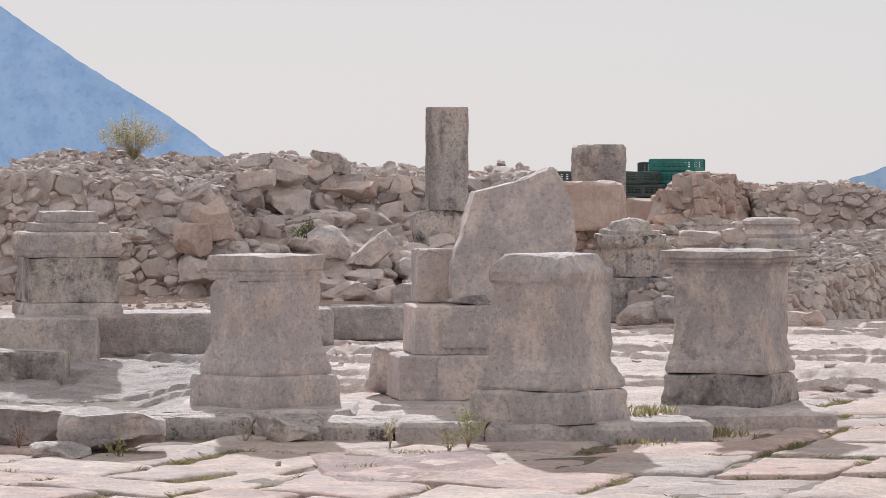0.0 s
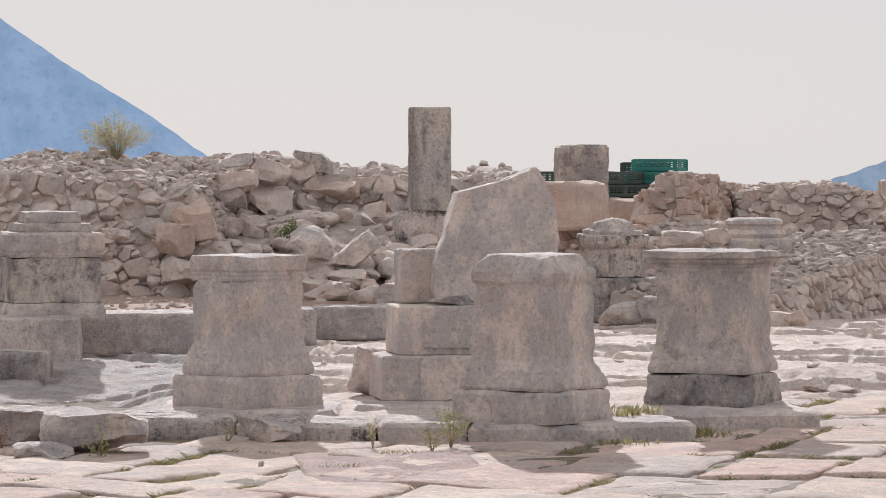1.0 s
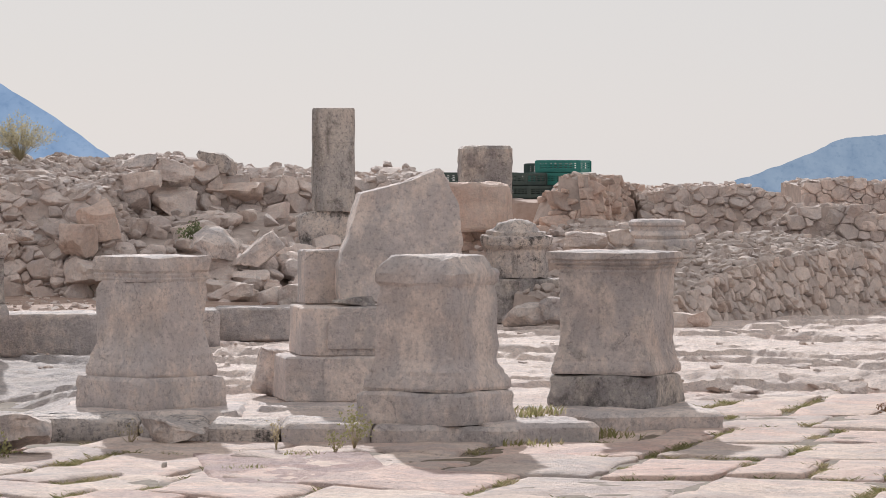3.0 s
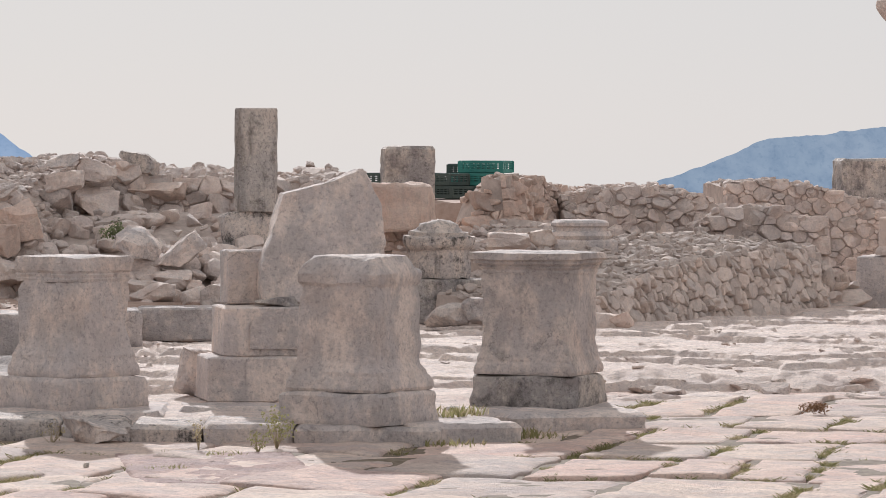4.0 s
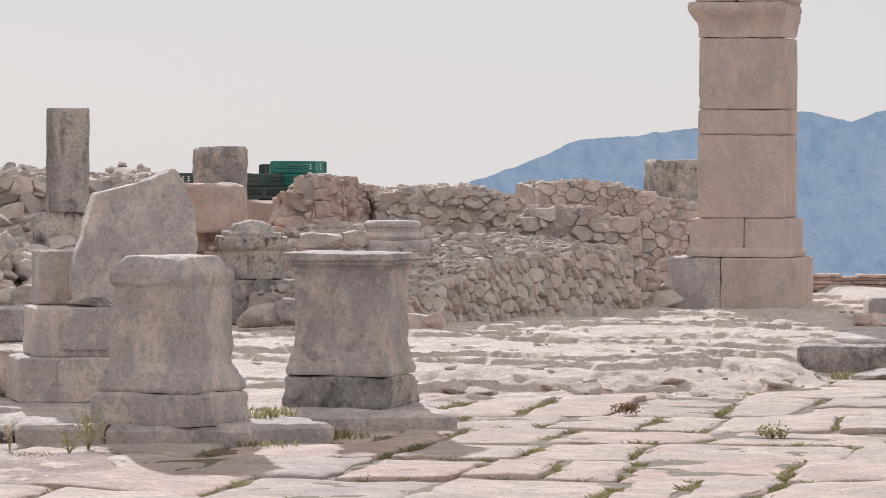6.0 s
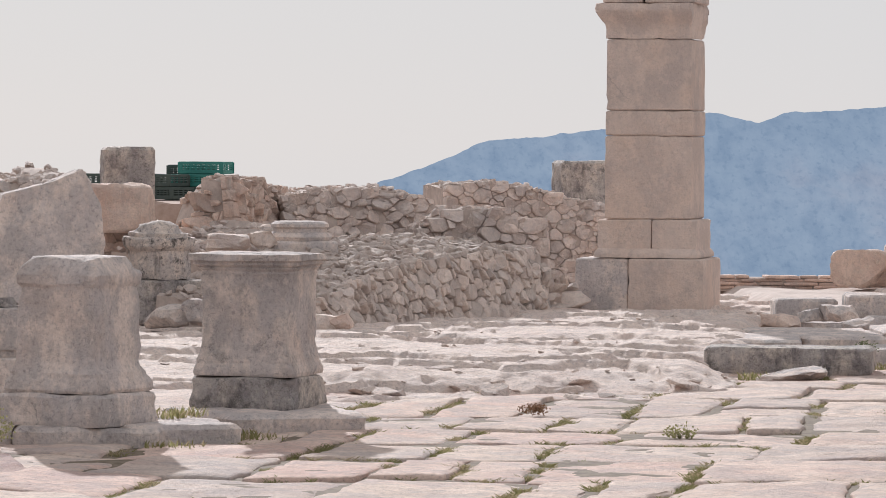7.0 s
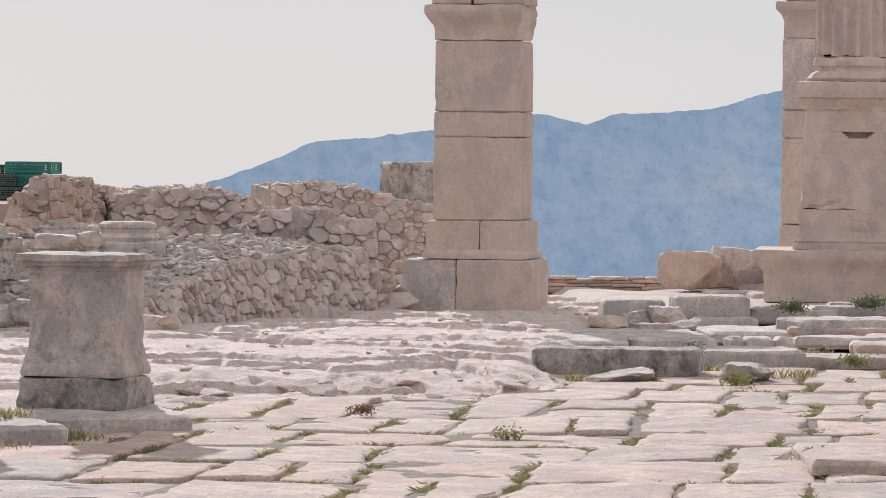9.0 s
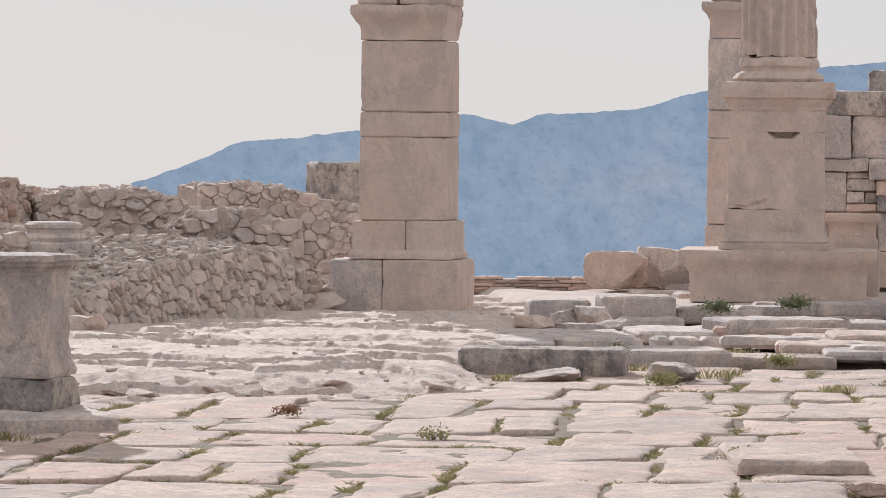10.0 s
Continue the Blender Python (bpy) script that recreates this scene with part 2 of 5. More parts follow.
def section_ring(hw, hd, r, n):
    """Points round a rectangle with rounded corners."""
    pts = []
    r = min(r, hw * 0.9, hd * 0.9)
    for cx, cy, a0 in ((hw - r, hd - r, 0), (-hw + r, hd - r, 90), (-hw + r, -hd + r, 180), (hw - r, -hd + r, 270)):
        arc = [(cx + r * math.cos(radians(a0 + a)), cy + r * math.sin(radians(a0 + a))) for a in (0, 45, 90)]
        pts.append(arc)
    out = []
    for i in range(4):
        out += pts[i]
        a, b = pts[i][-1], pts[(i + 1) % 4][0]
        out += [(a[0] + (b[0] - a[0]) * k / n, a[1] + (b[1] - a[1]) * k / n) for k in range(1, n)]
    return out


def skin(rings):
    bm = bmesh.new()
    vs = [[bm.verts.new(p) for p in ring] for ring in rings]
    for a, b in zip(vs, vs[1:]):
        for i in range(len(a)):
            j = (i + 1) % len(a)
            bm.faces.new((a[i], a[j], b[j], b[i]))
    bm.faces.new(list(reversed(vs[0])))
    bm.faces.new(vs[-1])
    return bm


def levels(profile, step):
    out = []
    for (a, z0), (b, z1) in zip(profile, profile[1:]):
        k = max(1, int(abs(z1 - z0) / step))
        out += [(a + (b - a) * i / k, z0 + (z1 - z0) * i / k) for i in range(k)]
    return out + [profile[-1]]


def squared(profile, ratio=1.0, r=0.02, n=9, step=0.035, amp=0.008, scale=5.0, seed=0.0, chip=0.0, caps=True):
    """A square-section moulded block from a profile of half-width and height; worn and chipped."""
    lv = levels(profile, step)
    rings = [[(x, y, z) for x, y in section_ring(hw, hw * ratio, r, n)] for hw, z in lv]
    if caps:
        w, z = lv[-1]
        for k in (0.93, 0.6, 0.25):
            rings.append([(x, y, z + 0.004) for x, y in section_ring(w * k, w * k * ratio, r * k, n)])
    bm = skin(rings)
    roughen(bm, amp, scale, seed)
    if chip:
        off = Vector((seed * 3.1, seed * 9.7, seed))
        hi = max(z for _, z in profile)
        for v in bm.verts:
            edge = min(1.0, (abs(v.co.x) + abs(v.co.y)) / (lv[-1][0] * 1.9)) ** 4
            bite = max(0.0, noise.noise((v.co + off) * 3.6) - 0.12) * chip * edge
            v.co.x *= 1 - bite
            v.co.y *= 1 - bite
            if v.co.z > hi - 0.06:
                v.co.z -= bite * 0.35
    return bm


def knock(bm, seed, count, size, low=0.0):
    """Breaks pieces off the edges: dents at random sharp places."""
    rng = random.Random(seed)
    bm.normal_update()
    hot = [v for v in bm.verts if v.co.z > low and v.link_edges and max((e.calc_face_angle(0) for e in v.link_edges), default=0) > 0.5]
    if not hot:
        return bm
    mid = sum((v.co for v in bm.verts), Vector()) / len(bm.verts)
    for _ in range(count):
        c = rng.choice(hot).co.copy()
        r = size * rng.uniform(0.4, 1.3)
        way = (mid - c).normalized()
        for v in bm.verts:
            d = (v.co - c).length / r
            if d < 1:
                v.co += way * r * 0.45 * (1 - d) ** 0.7 * (0.8 + 0.5 * noise.noise(v.co * 25))
    return bm


def turned(profile, n=40, step=0.04, amp=0.006, scale=5.0, seed=0.0, flutes=0, depth=0.0):
    lv = levels(profile, step)
    rings = []
    for r, z in lv:
        ring = []
        for i in range(n):
            a = 2 * math.pi * i / n
            k = r - (depth * max(0.0, abs(math.sin(a * flutes / 2)) - 0.3) if flutes else 0)
            ring.append((k * math.cos(a), k * math.sin(a), z))
        rings.append(ring)
    r, z = lv[-1]
    for k in (0.85, 0.4):
        rings.append([(r * k * math.cos(2 * math.pi * i / n), r * k * math.sin(2 * math.pi * i / n), z + 0.004) for i in range(n)])
    bm = skin(rings)
    roughen(bm, amp, scale, seed)
    return bm


def ashlar(w, d, h, seed=0.0, amp=0.008, r=0.018, step=0.05, scale=5.0, chip=0.05):
    """A squared block with worn edges, its base at z = 0."""
    p = [(w / 2 - r, 0), (w / 2, r), (w / 2, h - r), (w / 2 - r, h)]
    n = max(4, int(w / step / 1.3))
    return knock(squared(p, d / w, r, n, step, amp, scale, seed, chip), int(seed), int(4 + 5 * w), 0.05, 0.06)


def rock_bm(seed, sub=2, cuts=9, boxy=0.62, lump=0.05):
    """An angular stone in a unit box: a ball cut flat by random planes."""
    rng = random.Random(seed)
    bm = bmesh.new()
    bmesh.ops.create_icosphere(bm, subdivisions=sub, radius=1.0)
    planes = [(Vector(a), boxy * rng.uniform(0.8, 1.35)) for a in ((1, 0, 0), (-1, 0, 0), (0, 1, 0), (0, -1, 0), (0, 0, 1), (0, 0, -1))]
    for _ in range(cuts):
        q = Vector((rng.gauss(0, 1), rng.gauss(0, 1), rng.gauss(0, 1))).normalized()
        planes.append((q, rng.uniform(0.36, 0.8)))
    for q, d in planes:
        for v in bm.verts:
            k = v.co.dot(q)
            if k > d:
                v.co -= q * (k - d)
    for v in bm.verts:
        q = v.co + Vector((seed, seed * 2.3, 0))
        v.co += v.co.normalized() * (noise.noise(q * 2.1) * lump + noise.noise(q * 5.3) * lump * 0.5)
    lo = [min(v.co[i] for v in bm.verts) for i in range(3)]
    hi = [max(v.co[i] for v in bm.verts) for i in range(3)]
    for v in bm.verts:
        v.co = Vector([(v.co[i] - lo[i]) / (hi[i] - lo[i]) - 0.5 for i in range(3)])
    return bm


LIB = {}


def rock_lib(mat, count=22, sub=3):
    key = (mat.name, sub)
    if key not in LIB:
        LIB[key] = [mesh_of(rock_bm(100 * sub + i, sub, 11 + i % 6, 0.7 + 0.06 * (i % 4), 0.03), mat, 14) for i in range(count)]
    return LIB[key]


def boulder(name, x, y, z, w, d, h, seed, mat, label, turn=(0, 0, 0), category="boulder", group="fallen stones", sub=4, amp=0.02):
    """A single fallen stone, resting with its base at z."""
    bm = rock_bm(seed, sub, 10, 0.6, 0.06)
    for v in bm.verts:
        v.co = Vector((v.co.x * w, v.co.y * d, (v.co.z + 0.5) * h))
    roughen(bm, amp, 6.0, seed, 0.5)
    ob = part(name, bm, mat, None, "", pose(x, y, z, *turn), 30)
    return tagged(ob, label, category, group)


def joined_stones(name, placed, lib, mat, parent):
    """Many small stones as one part."""
    verts, faces = [], []
    for k, m in placed:
        me = lib[k % len(lib)]
        b = len(verts)
        verts += [tuple(m @ v.co) for v in me.vertices]
        faces += [tuple(b + i for i in p.vertices) for p in me.polygons]
    me = bpy.data.meshes.new("mesh")
    me.from_pydata(verts, [], faces)
    me.materials.append(mat)
    me.shade_smooth()
    me.set_sharp_from_angle(angle=radians(17))
    ob = new(name, me)
    ob.parent = parent
    ob["kind"] = "stuff"
    return ob


def height_at(tops, s):
    for (a, h), (b, k) in zip(tops, tops[1:]):
        if a <= s <= b:
            return h + (k - h) * (s - a) / max(b - a, 1e-6)
    return tops[0][1] if s < tops[0][0] else tops[-1][1]


def packed_centres(rng, L, tops, size, squash, shares):
    """Centres and radii of stones of several sizes filling a wall face, the large ones first."""
    got = np.zeros((0, 2))
    rad = np.zeros(0)
    hmax = max(h for _, h in tops)
    for share in shares:
        r = size * share
        for _ in range(int(5.0 * L * hmax / squash / (r * r * 3))):
            sx, z = rng.uniform(0, L), rng.uniform(0, hmax)
            if z > height_at(tops, sx / L) - r * squash * 0.35:
                continue
            p = np.array((sx, z / squash))
            if len(rad) and np.any(((got - p) ** 2).sum(1) < (0.86 * (rad + r)) ** 2):
                continue
            got = np.vstack((got, p))
            rad = np.append(rad, r * rng.uniform(0.9, 1.1))
    return got, rad


def stone_cell(got, rad, i, size, squash, L, top):
    """The outline that one stone keeps among its neighbours, corners cut."""
    p, r = got[i], rad[i]
    b = 1.5 * r
    poly = [(p[0] - b, p[1] - b), (p[0] + b, p[1] - b), (p[0] + b, p[1] + b), (p[0] - b, p[1] + b)]
    d2 = ((got - p) ** 2).sum(1)
    lines = [(got[k] - p, (got[k] @ got[k] - p @ p + r * r - rad[k] ** 2) / 2) for k in np.argsort(d2)[1:16]]
    lines += [(np.array((0.0, -1.0)), 0.06 / squash), (np.array((-1.0, 0.0)), 0.04), (np.array((1.0, 0.0)), L + 0.04), (np.array((0.0, 1.0)), top / squash)]
    for q, c in lines:
        out = []
        for a, e in zip(poly, poly[1:] + poly[:1]):
            da, de = a[0] * q[0] + a[1] * q[1] - c, e[0] * q[0] + e[1] * q[1] - c
            if da <= 0:
                out.append(a)
            if (da < 0 < de) or (de < 0 < da):
                k = da / (da - de)
                out.append((a[0] + (e[0] - a[0]) * k, a[1] + (e[1] - a[1]) * k))
        poly = out
        if len(poly) < 3:
            return None
    cut = []
    for a, e in zip(poly, poly[1:] + poly[:1]):
        for k in (0.11, 0.89):
            cut.append((a[0] + (e[0] - a[0]) * k, (a[1] + (e[1] - a[1]) * k) * squash))
    return cut


def face_stone(poly, rng, size, proud, tilt):
    """One stone of a wall face: its outline at the joint, a rough front standing proud."""
    cx, cz = sum(p[0] for p in poly) / len(poly), sum(p[1] for p in poly) / len(poly)
    seed = rng.uniform(0, 90)
    ta, tb = rng.gauss(0, tilt), rng.gauss(-0.35 * tilt, 0.85 * tilt)
    off = (rng.gauss(0, 0.12), rng.gauss(0, 0.12))
    reach = max(math.hypot(p[0] - cx, p[1] - cz) for p in poly)
    verts = []
    for k, n in ((0.96, -0.9 * size), (0.985, -0.16 * size), (0.9, 0.0), (0.45, 0.05 * reach)):
        for x, z in poly:
            u, w = (x - cx) * k, (z - cz) * k
            if k < 0.5:
                u, w = u + off[0] * reach, w + off[1] * reach
            nn = n
            if n > -0.5 * size:
                nn += proud + (ta * u + tb * w) + 0.3 * reach * noise.noise((u * 2.3 / reach, w * 1.6 / reach, seed))
            u += 0.09 * reach * noise.noise((u * 2.5 / reach, w * 2.5 / reach, seed + 7))
            verts.append((u, -nn, w))
    m = len(poly)
    faces = [(j * m + i, j * m + (i + 1) % m, (j + 1) * m + (i + 1) % m, (j + 1) * m + i) for j in range(3) for i in range(m)]
    faces.append(tuple(range(3 * m, 4 * m)))
    return verts, faces, (cx, cz), reach


def rubble_wall(name, a, b, z0, tops, size, back, lean, mat, core, label, seed, messy=0.5, squash=0.75, category="rubble wall", cap=1.2, piece="stone", sunk=0.12, shares=(1.15, 0.85, 0.62, 0.46, 0.34), rise=0.0):
    """A wall of rubble from plan point a to b. tops: (share of the length, height); back: its depth behind the face; lean: metres set back per metre of height."""
    rng = random.Random(seed)
    A, Bp = Vector((*a, 0)), Vector((*b, 0))
    run = Bp - A
    L = run.length
    ux = run.normalized()
    inn = Vector((-ux.y, ux.x, 0))
    if inn.y < 0:
        inn = -inn
    turn = math.degrees(math.atan2(ux.y, ux.x))
    tops = [(k / 24, height_at(tops, k / 24) + size * messy * 0.9 * noise.noise((k * 0.37 * L, seed, 0.5))) for k in range(25)]
    wall = thing(name, pose(0, 0, 0), label, category, "rubble walls")
    # earth and mortar core
    nx, nz = max(4, int(L / 0.07)), 20
    rings = []
    for i in range(nx + 1):
        s = i / nx
        h = height_at(tops, s) - size * 0.25
        base = A + run * s
        ring = [base + inn * (h * k / nz * lean + size * sunk) + Vector((0, 0, z0 - 0.1 + (h + 0.1) * k / nz)) for k in range(nz + 1)]
        ring += [base + inn * (h * lean + size * sunk + back * k / 3) + Vector((0, 0, z0 + h + rise * k / 3 + 0.03 * rng.uniform(-1, 1))) for k in (1, 2, 3)]
        ring += [base + inn * (h * lean + back + 0.1) + Vector((0, 0, z0 - 0.1))]
        rings.append([tuple(p) for p in ring])
    bm = skin(rings)
    bmesh.ops.recalc_face_normals(bm, faces=bm.faces[:])
    roughen(bm, size * 0.16, 5.0, seed)
    part("core", bm, core, wall, "earth and broken mortar core")
    # the face: angular stones fitted together
    got, rad = packed_centres(rng, L, tops, size, squash, shares)
    cells = []
    for i in range(len(rad)):
        poly = stone_cell(got, rad, i, size, squash, L, height_at(tops, got[i][0] / L) + size * rng.uniform(-0.1, 0.3))
        if poly:
            cells.append(face_stone(poly, rng, size, size * rng.uniform(-0.12, 0.25 + 0.6 * messy), 0.18 + 0.42 * messy))
    cells.sort(key=lambda c: -c[3])
    rest_v, rest_f = [], []
    for i, (vs, fs, (cx, cz), reach) in enumerate(cells):
        m = Matrix.Translation(A + ux * cx + inn * (cz * lean) + Vector((0, 0, z0 + cz))) @ pose(0, 0, 0, -math.degrees(math.atan(lean)), 0, turn)
        if i < 230:
            me = bpy.data.meshes.new("mesh")
            me.from_pydata(vs, [], fs)
            me.materials.append(mat)
            me.shade_smooth()
            me.set_sharp_from_angle(angle=radians(24))
            ob = new(piece, me)
            ob.parent, ob.matrix_basis = wall, m
        else:
            o = len(rest_v)
            rest_v += [tuple(m @ Vector(v)) for v in vs]
            rest_f += [tuple(o + k for k in f) for f in fs]
    if rest_f:
        me = bpy.data.meshes.new("mesh")
        me.from_pydata(rest_v, [], rest_f)
        me.materials.append(mat)
        me.shade_smooth()
        me.set_sharp_from_angle(angle=radians(24))
        ob = new("small_face_stones", me)
        ob.parent, ob["kind"] = wall, "stuff"
    # loose stones along the top, and on a sloping face
    placed = []
    for _ in range(int(L * back / (size * size) * cap)):
        share, dd = rng.random(), rng.random()
        h = height_at(tops, share)
        w = size * rng.uniform(0.3, 1.25)
        p = A + run * share + inn * (h * lean + back * dd) + Vector((0, 0, z0 + h + rise * dd - size * 0.15 + rng.uniform(-0.15, 0.16) * w))
        placed.append((w, p))
    for _ in range(int(L * tops[0][1] / (size * size) * (0.14 + 0.4 * ease(0.2, 0.5, lean)))):
        share = rng.random()
        z = height_at(tops, share) * rng.random() ** 0.8
        w = size * rng.uniform(0.5, 1.7)
        placed.append((w, A + run * share + inn * (z * lean + 0.05 * size) + Vector((0, 0, z0 + z))))
    placed = [(w, rng.randrange(1000), Matrix.Translation(p) @ pose(0, 0, 0, rng.gauss(0, 13), rng.gauss(0, 13), rng.uniform(0, 360)) @ Matrix.Diagonal((w, w * rng.uniform(0.7, 1), w * rng.uniform(0.42, 0.75), 1))) for w, p in placed]
    placed.sort(key=lambda q: -q[0])
    lib = rock_lib(mat)
    for _, k, m in placed[:60]:
        ob = new("loose_stone", lib[k % len(lib)])
        ob.parent = wall
        ob.matrix_basis = m
    if placed[60:]:
        joined_stones("small_stones", [(k, m) for _, k, m in placed[60:]], lib, mat, wall)
    return wall


def grid_sheet(xs, ys, height):
    verts = [(x, y, height(x, y)) for y in ys for x in xs]
    w = len(xs)
    faces = [(j * w + i, j * w + i + 1, (j + 1) * w + i + 1, (j + 1) * w + i) for j in range(len(ys) - 1) for i in range(w - 1)]
    me = bpy.data.meshes.new("mesh")
    me.from_pydata(verts, [], faces)
    me.shade_smooth()
    return me


def steps(a, b, d):
    k = max(1, round((b - a) / d))
    return [a + (b - a) * i / k for i in range(k + 1)]


def ease(a, b, v):
    k = min(1, max(0, (v - a) / (b - a)))
    return k * k * (3 - 2 * k)


# ---- the ground, to the horizon ----
PAVE_Z = -0.12


def ground_height(x, y):
    z = PAVE_Z - 0.07 + 0.015 * noise.noise((x * 0.8, y * 0.8, 0))
    z -= ease(60, 420, math.hypot(x, max(y, 0))) * 150
    return z


me = grid_sheet(steps(-3000, -60, 300)[:-1] + steps(-60, 60, 2)[:-1] + steps(60, 3000, 300), steps(-400, -20, 60)[:-1] + steps(-20, 70, 1.5)[:-1] + steps(70, 500, 20)[:-1] + steps(500, 4400, 300), ground_height)
me.materials.append(M_EARTH)
tagged(new("ground", me), "dry brown earth under and round the ruins", "ground", kind="structure")

# bare rock between the paving and the rubble walls
def rock_front(x):
    far = 35.3 + 0.2 * math.sin(x * 1.7) + 0.35 * noise.noise((x * 1.3, 3.3, 0))
    near = 30.1
    back = far + (near - far) * ease(2.3, 1.5, x)
    return back + 4.2 * ease(5.6, 6.9, x)


def ledge(u, k):
    f = u - math.floor(u)
    return ease(0.0, k, f) - f


def bedrock_height(x, y):
    rel = ease(31.0, 33.5, y) * 0.8 + 0.2
    q = Vector((x, y, 0))
    wob = noise.fractal(Vector((x * 0.55, y * 0.5, 4.2)), 0.9, 2.0, 4)
    z = 0.03 * noise.fractal(Vector((x * 0.5, y * 0.4, 0)), 1.0, 2.1, 3)
    z += 0.062 * ledge(y * 0.5 + x * 0.13 + 0.9 * wob, 0.07)
    z += 0.022 * ledge(y * 1.1 - x * 0.25 + 1.3 * wob, 0.09)
    z += 0.012 * ledge(y * 2.3 + x * 0.6 + 1.6 * wob, 0.14)
    cells = noise.voronoi(Vector((x * 3.4 + wob, y * 2.0, 0)))[0]
    crumb = ease(-0.15, 0.25, noise.noise((x * 0.55, y * 0.3, 7)) + 0.45 * ease(38.5, 36.0, y) - 0.1)
    z += 0.022 * crumb * (min(0.5, cells[1] - cells[0]) - 0.15)
    z += 0.005 * (1 - 3 * abs(noise.noise((x * 3.6, y * 2.2, 8)))) + 0.009 * (1 - 3 * abs(noise.noise((x * 8.5, y * 5, 3)))) - 0.017
    z *= rel
    z -= 0.02 + 0.03 * ease(44, 49, y)
    z -= 0.13 * ease(0.171, 0.177, x / y) * ease(48.6, 47.6, y)
    # the rock falls away towards the front step on the west
    z -= 0.22 * ease(-1.7, -2.5, x) * ease(36.8, 32.5, y)
    edge = y - rock_front(x) + 0.6 * noise.fractal(Vector((x * 1.1, y * 0.9, 6)), 0.8, 2.0, 4) * ease(1.6, 2.4, x)
    return z - 0.15 * ease(1.5, -0.4, edge) - 0.15 * ease(0.0, -0.6, y - rock_front(x) + 0.6)


me = grid_sheet(steps(-5.0, -1.3, 0.042), steps(29.9, 58, 0.06), bedrock_height)
me.set_sharp_from_angle(angle=radians(28))
me.materials.append(M_GREYROCK)
tagged(new("bedrock", me), "grey weathered bedrock sloping to the front step", "rock ground", kind="structure")
me = grid_sheet(steps(-1.3, 14, 0.042), steps(29.9, 58, 0.06), bedrock_height)
me.set_sharp_from_angle(angle=radians(28))
me.materials.append(M_BEDROCK)
tagged(new("bedrock", me), "bare pale limestone bedrock worn into ledges", "rock ground", kind="structure")


# ---- distant mountains ----
def ridge(name, pts, y, reach, mat, label, foot=-200, seed=0.0, jag=3.0):
    """A far ridge: its crest through (x, z) points, its flank coming forward by reach."""
    xs = steps(pts[0][0], pts[-1][0], 3.0)
    rows_ = 26

    def crest(x):
        return height_at(pts, x)

    verts = []
    for j in range(rows_):
        k = j / (rows_ - 1)
        for x in xs:
            top = crest(x) + jag * noise.fractal(Vector((x * 0.02, seed, 0)), 1.0, 2.0, 4) + 0.9 * noise.fractal(Vector((x * 0.13, seed, 3)), 0.6, 2.0, 3)
            z = foot + (top - foot) * (1 - k) ** 0.9
            spur = noise.fractal(Vector((x * 0.0045 + k * 0.8, k * 1.6 + seed, 2)), 0.9, 2.0, 5) * k * (1 - k) * 50
            verts.append((x, y - reach * k + spur, z))
    w = len(xs)
    faces = [(j * w + i, (j + 1) * w + i, (j + 1) * w + i + 1, j * w + i + 1) for j in range(rows_ - 1) for i in range(w - 1)]
    me = bpy.data.meshes.new("mesh")
    me.from_pydata(verts, [], faces)
    me.materials.append(mat)
    me.shade_smooth()
    return tagged(new(name, me), label, "mountain", kind="structure")


ridge("backdrop_peak", [(-391.430, 142.975), (-254.884, 75.239), (-232.127, 59.021), (-193.114, 32.736), (-165.480, 16.504), (-147.599, 4.164), (-128.092, -10.128), (-72.824, -58.230), (37.713, -150)], 2600, 160, M_RIDGE, "steep mountain slope, its hazy blue painted in, far behind the ruins", seed=1.0, jag=1.2)
ridge("backdrop_range", [(46.415, -150), (224.434, -71.451), (275.123, -36.5), (327.579, -16.8), (364.008, -1.2), (412.726, 3.255), (449.374, 8.083), (486.117, 14.519), (527.053, 21.357), (561.942, 12.910), (580.447, 20.2), (650.571, 25.0), (658.344, 26.5), (683.805, 34.0), (742.383, 50.385), (809.735, 59.284), (1023.055, 77.886)], 3200, 200, M_RIDGE_R, "mountain range, its hazy blue painted in, far behind the ruins", seed=4.0, jag=2.0)


# ---- earth banks that carry the walls ----
M_DUST = plain("trodden_dust", (0.46, 0.38, 0.335), (0.62, 0.53, 0.48), 5.0, 0.95, 0.5)


def bank(name, x0, x1, y0, y1, z, label, mat=None):
    def hh(x, y):
        if name == "ground_terrace":
            front = min(41.4, max(37.2, 37.5 + (x + 3.35) * 1.45)) + 0.1
        else:
            front = y0
        e = min(ease(x0, x0 + 0.5, x), ease(x1, x1 - 0.5, x), ease(front, front + 0.5, y), ease(y1, y1 - 1.5, y))
        return -0.25 + (z + 0.25) * e + 0.03 * noise.fractal(Vector((x * 1.5, y * 1.5, z)), 1, 2, 4)
    me = grid_sheet(steps(x0, x1, 0.12), steps(y0, y1, 0.12), hh)
    me.materials.append(mat or M_EARTH)
    return tagged(new(name, me), label, "ground", kind="structure")


bank("ground_terrace", -6.5, 0.2, 36.6, 47, 0.33, "reddish dry earth terrace behind the stone kerb")
bank("ground_upper", 0.6, 3.3, 50.6, 62, 1.12, "stony earth level behind the rubble walls")

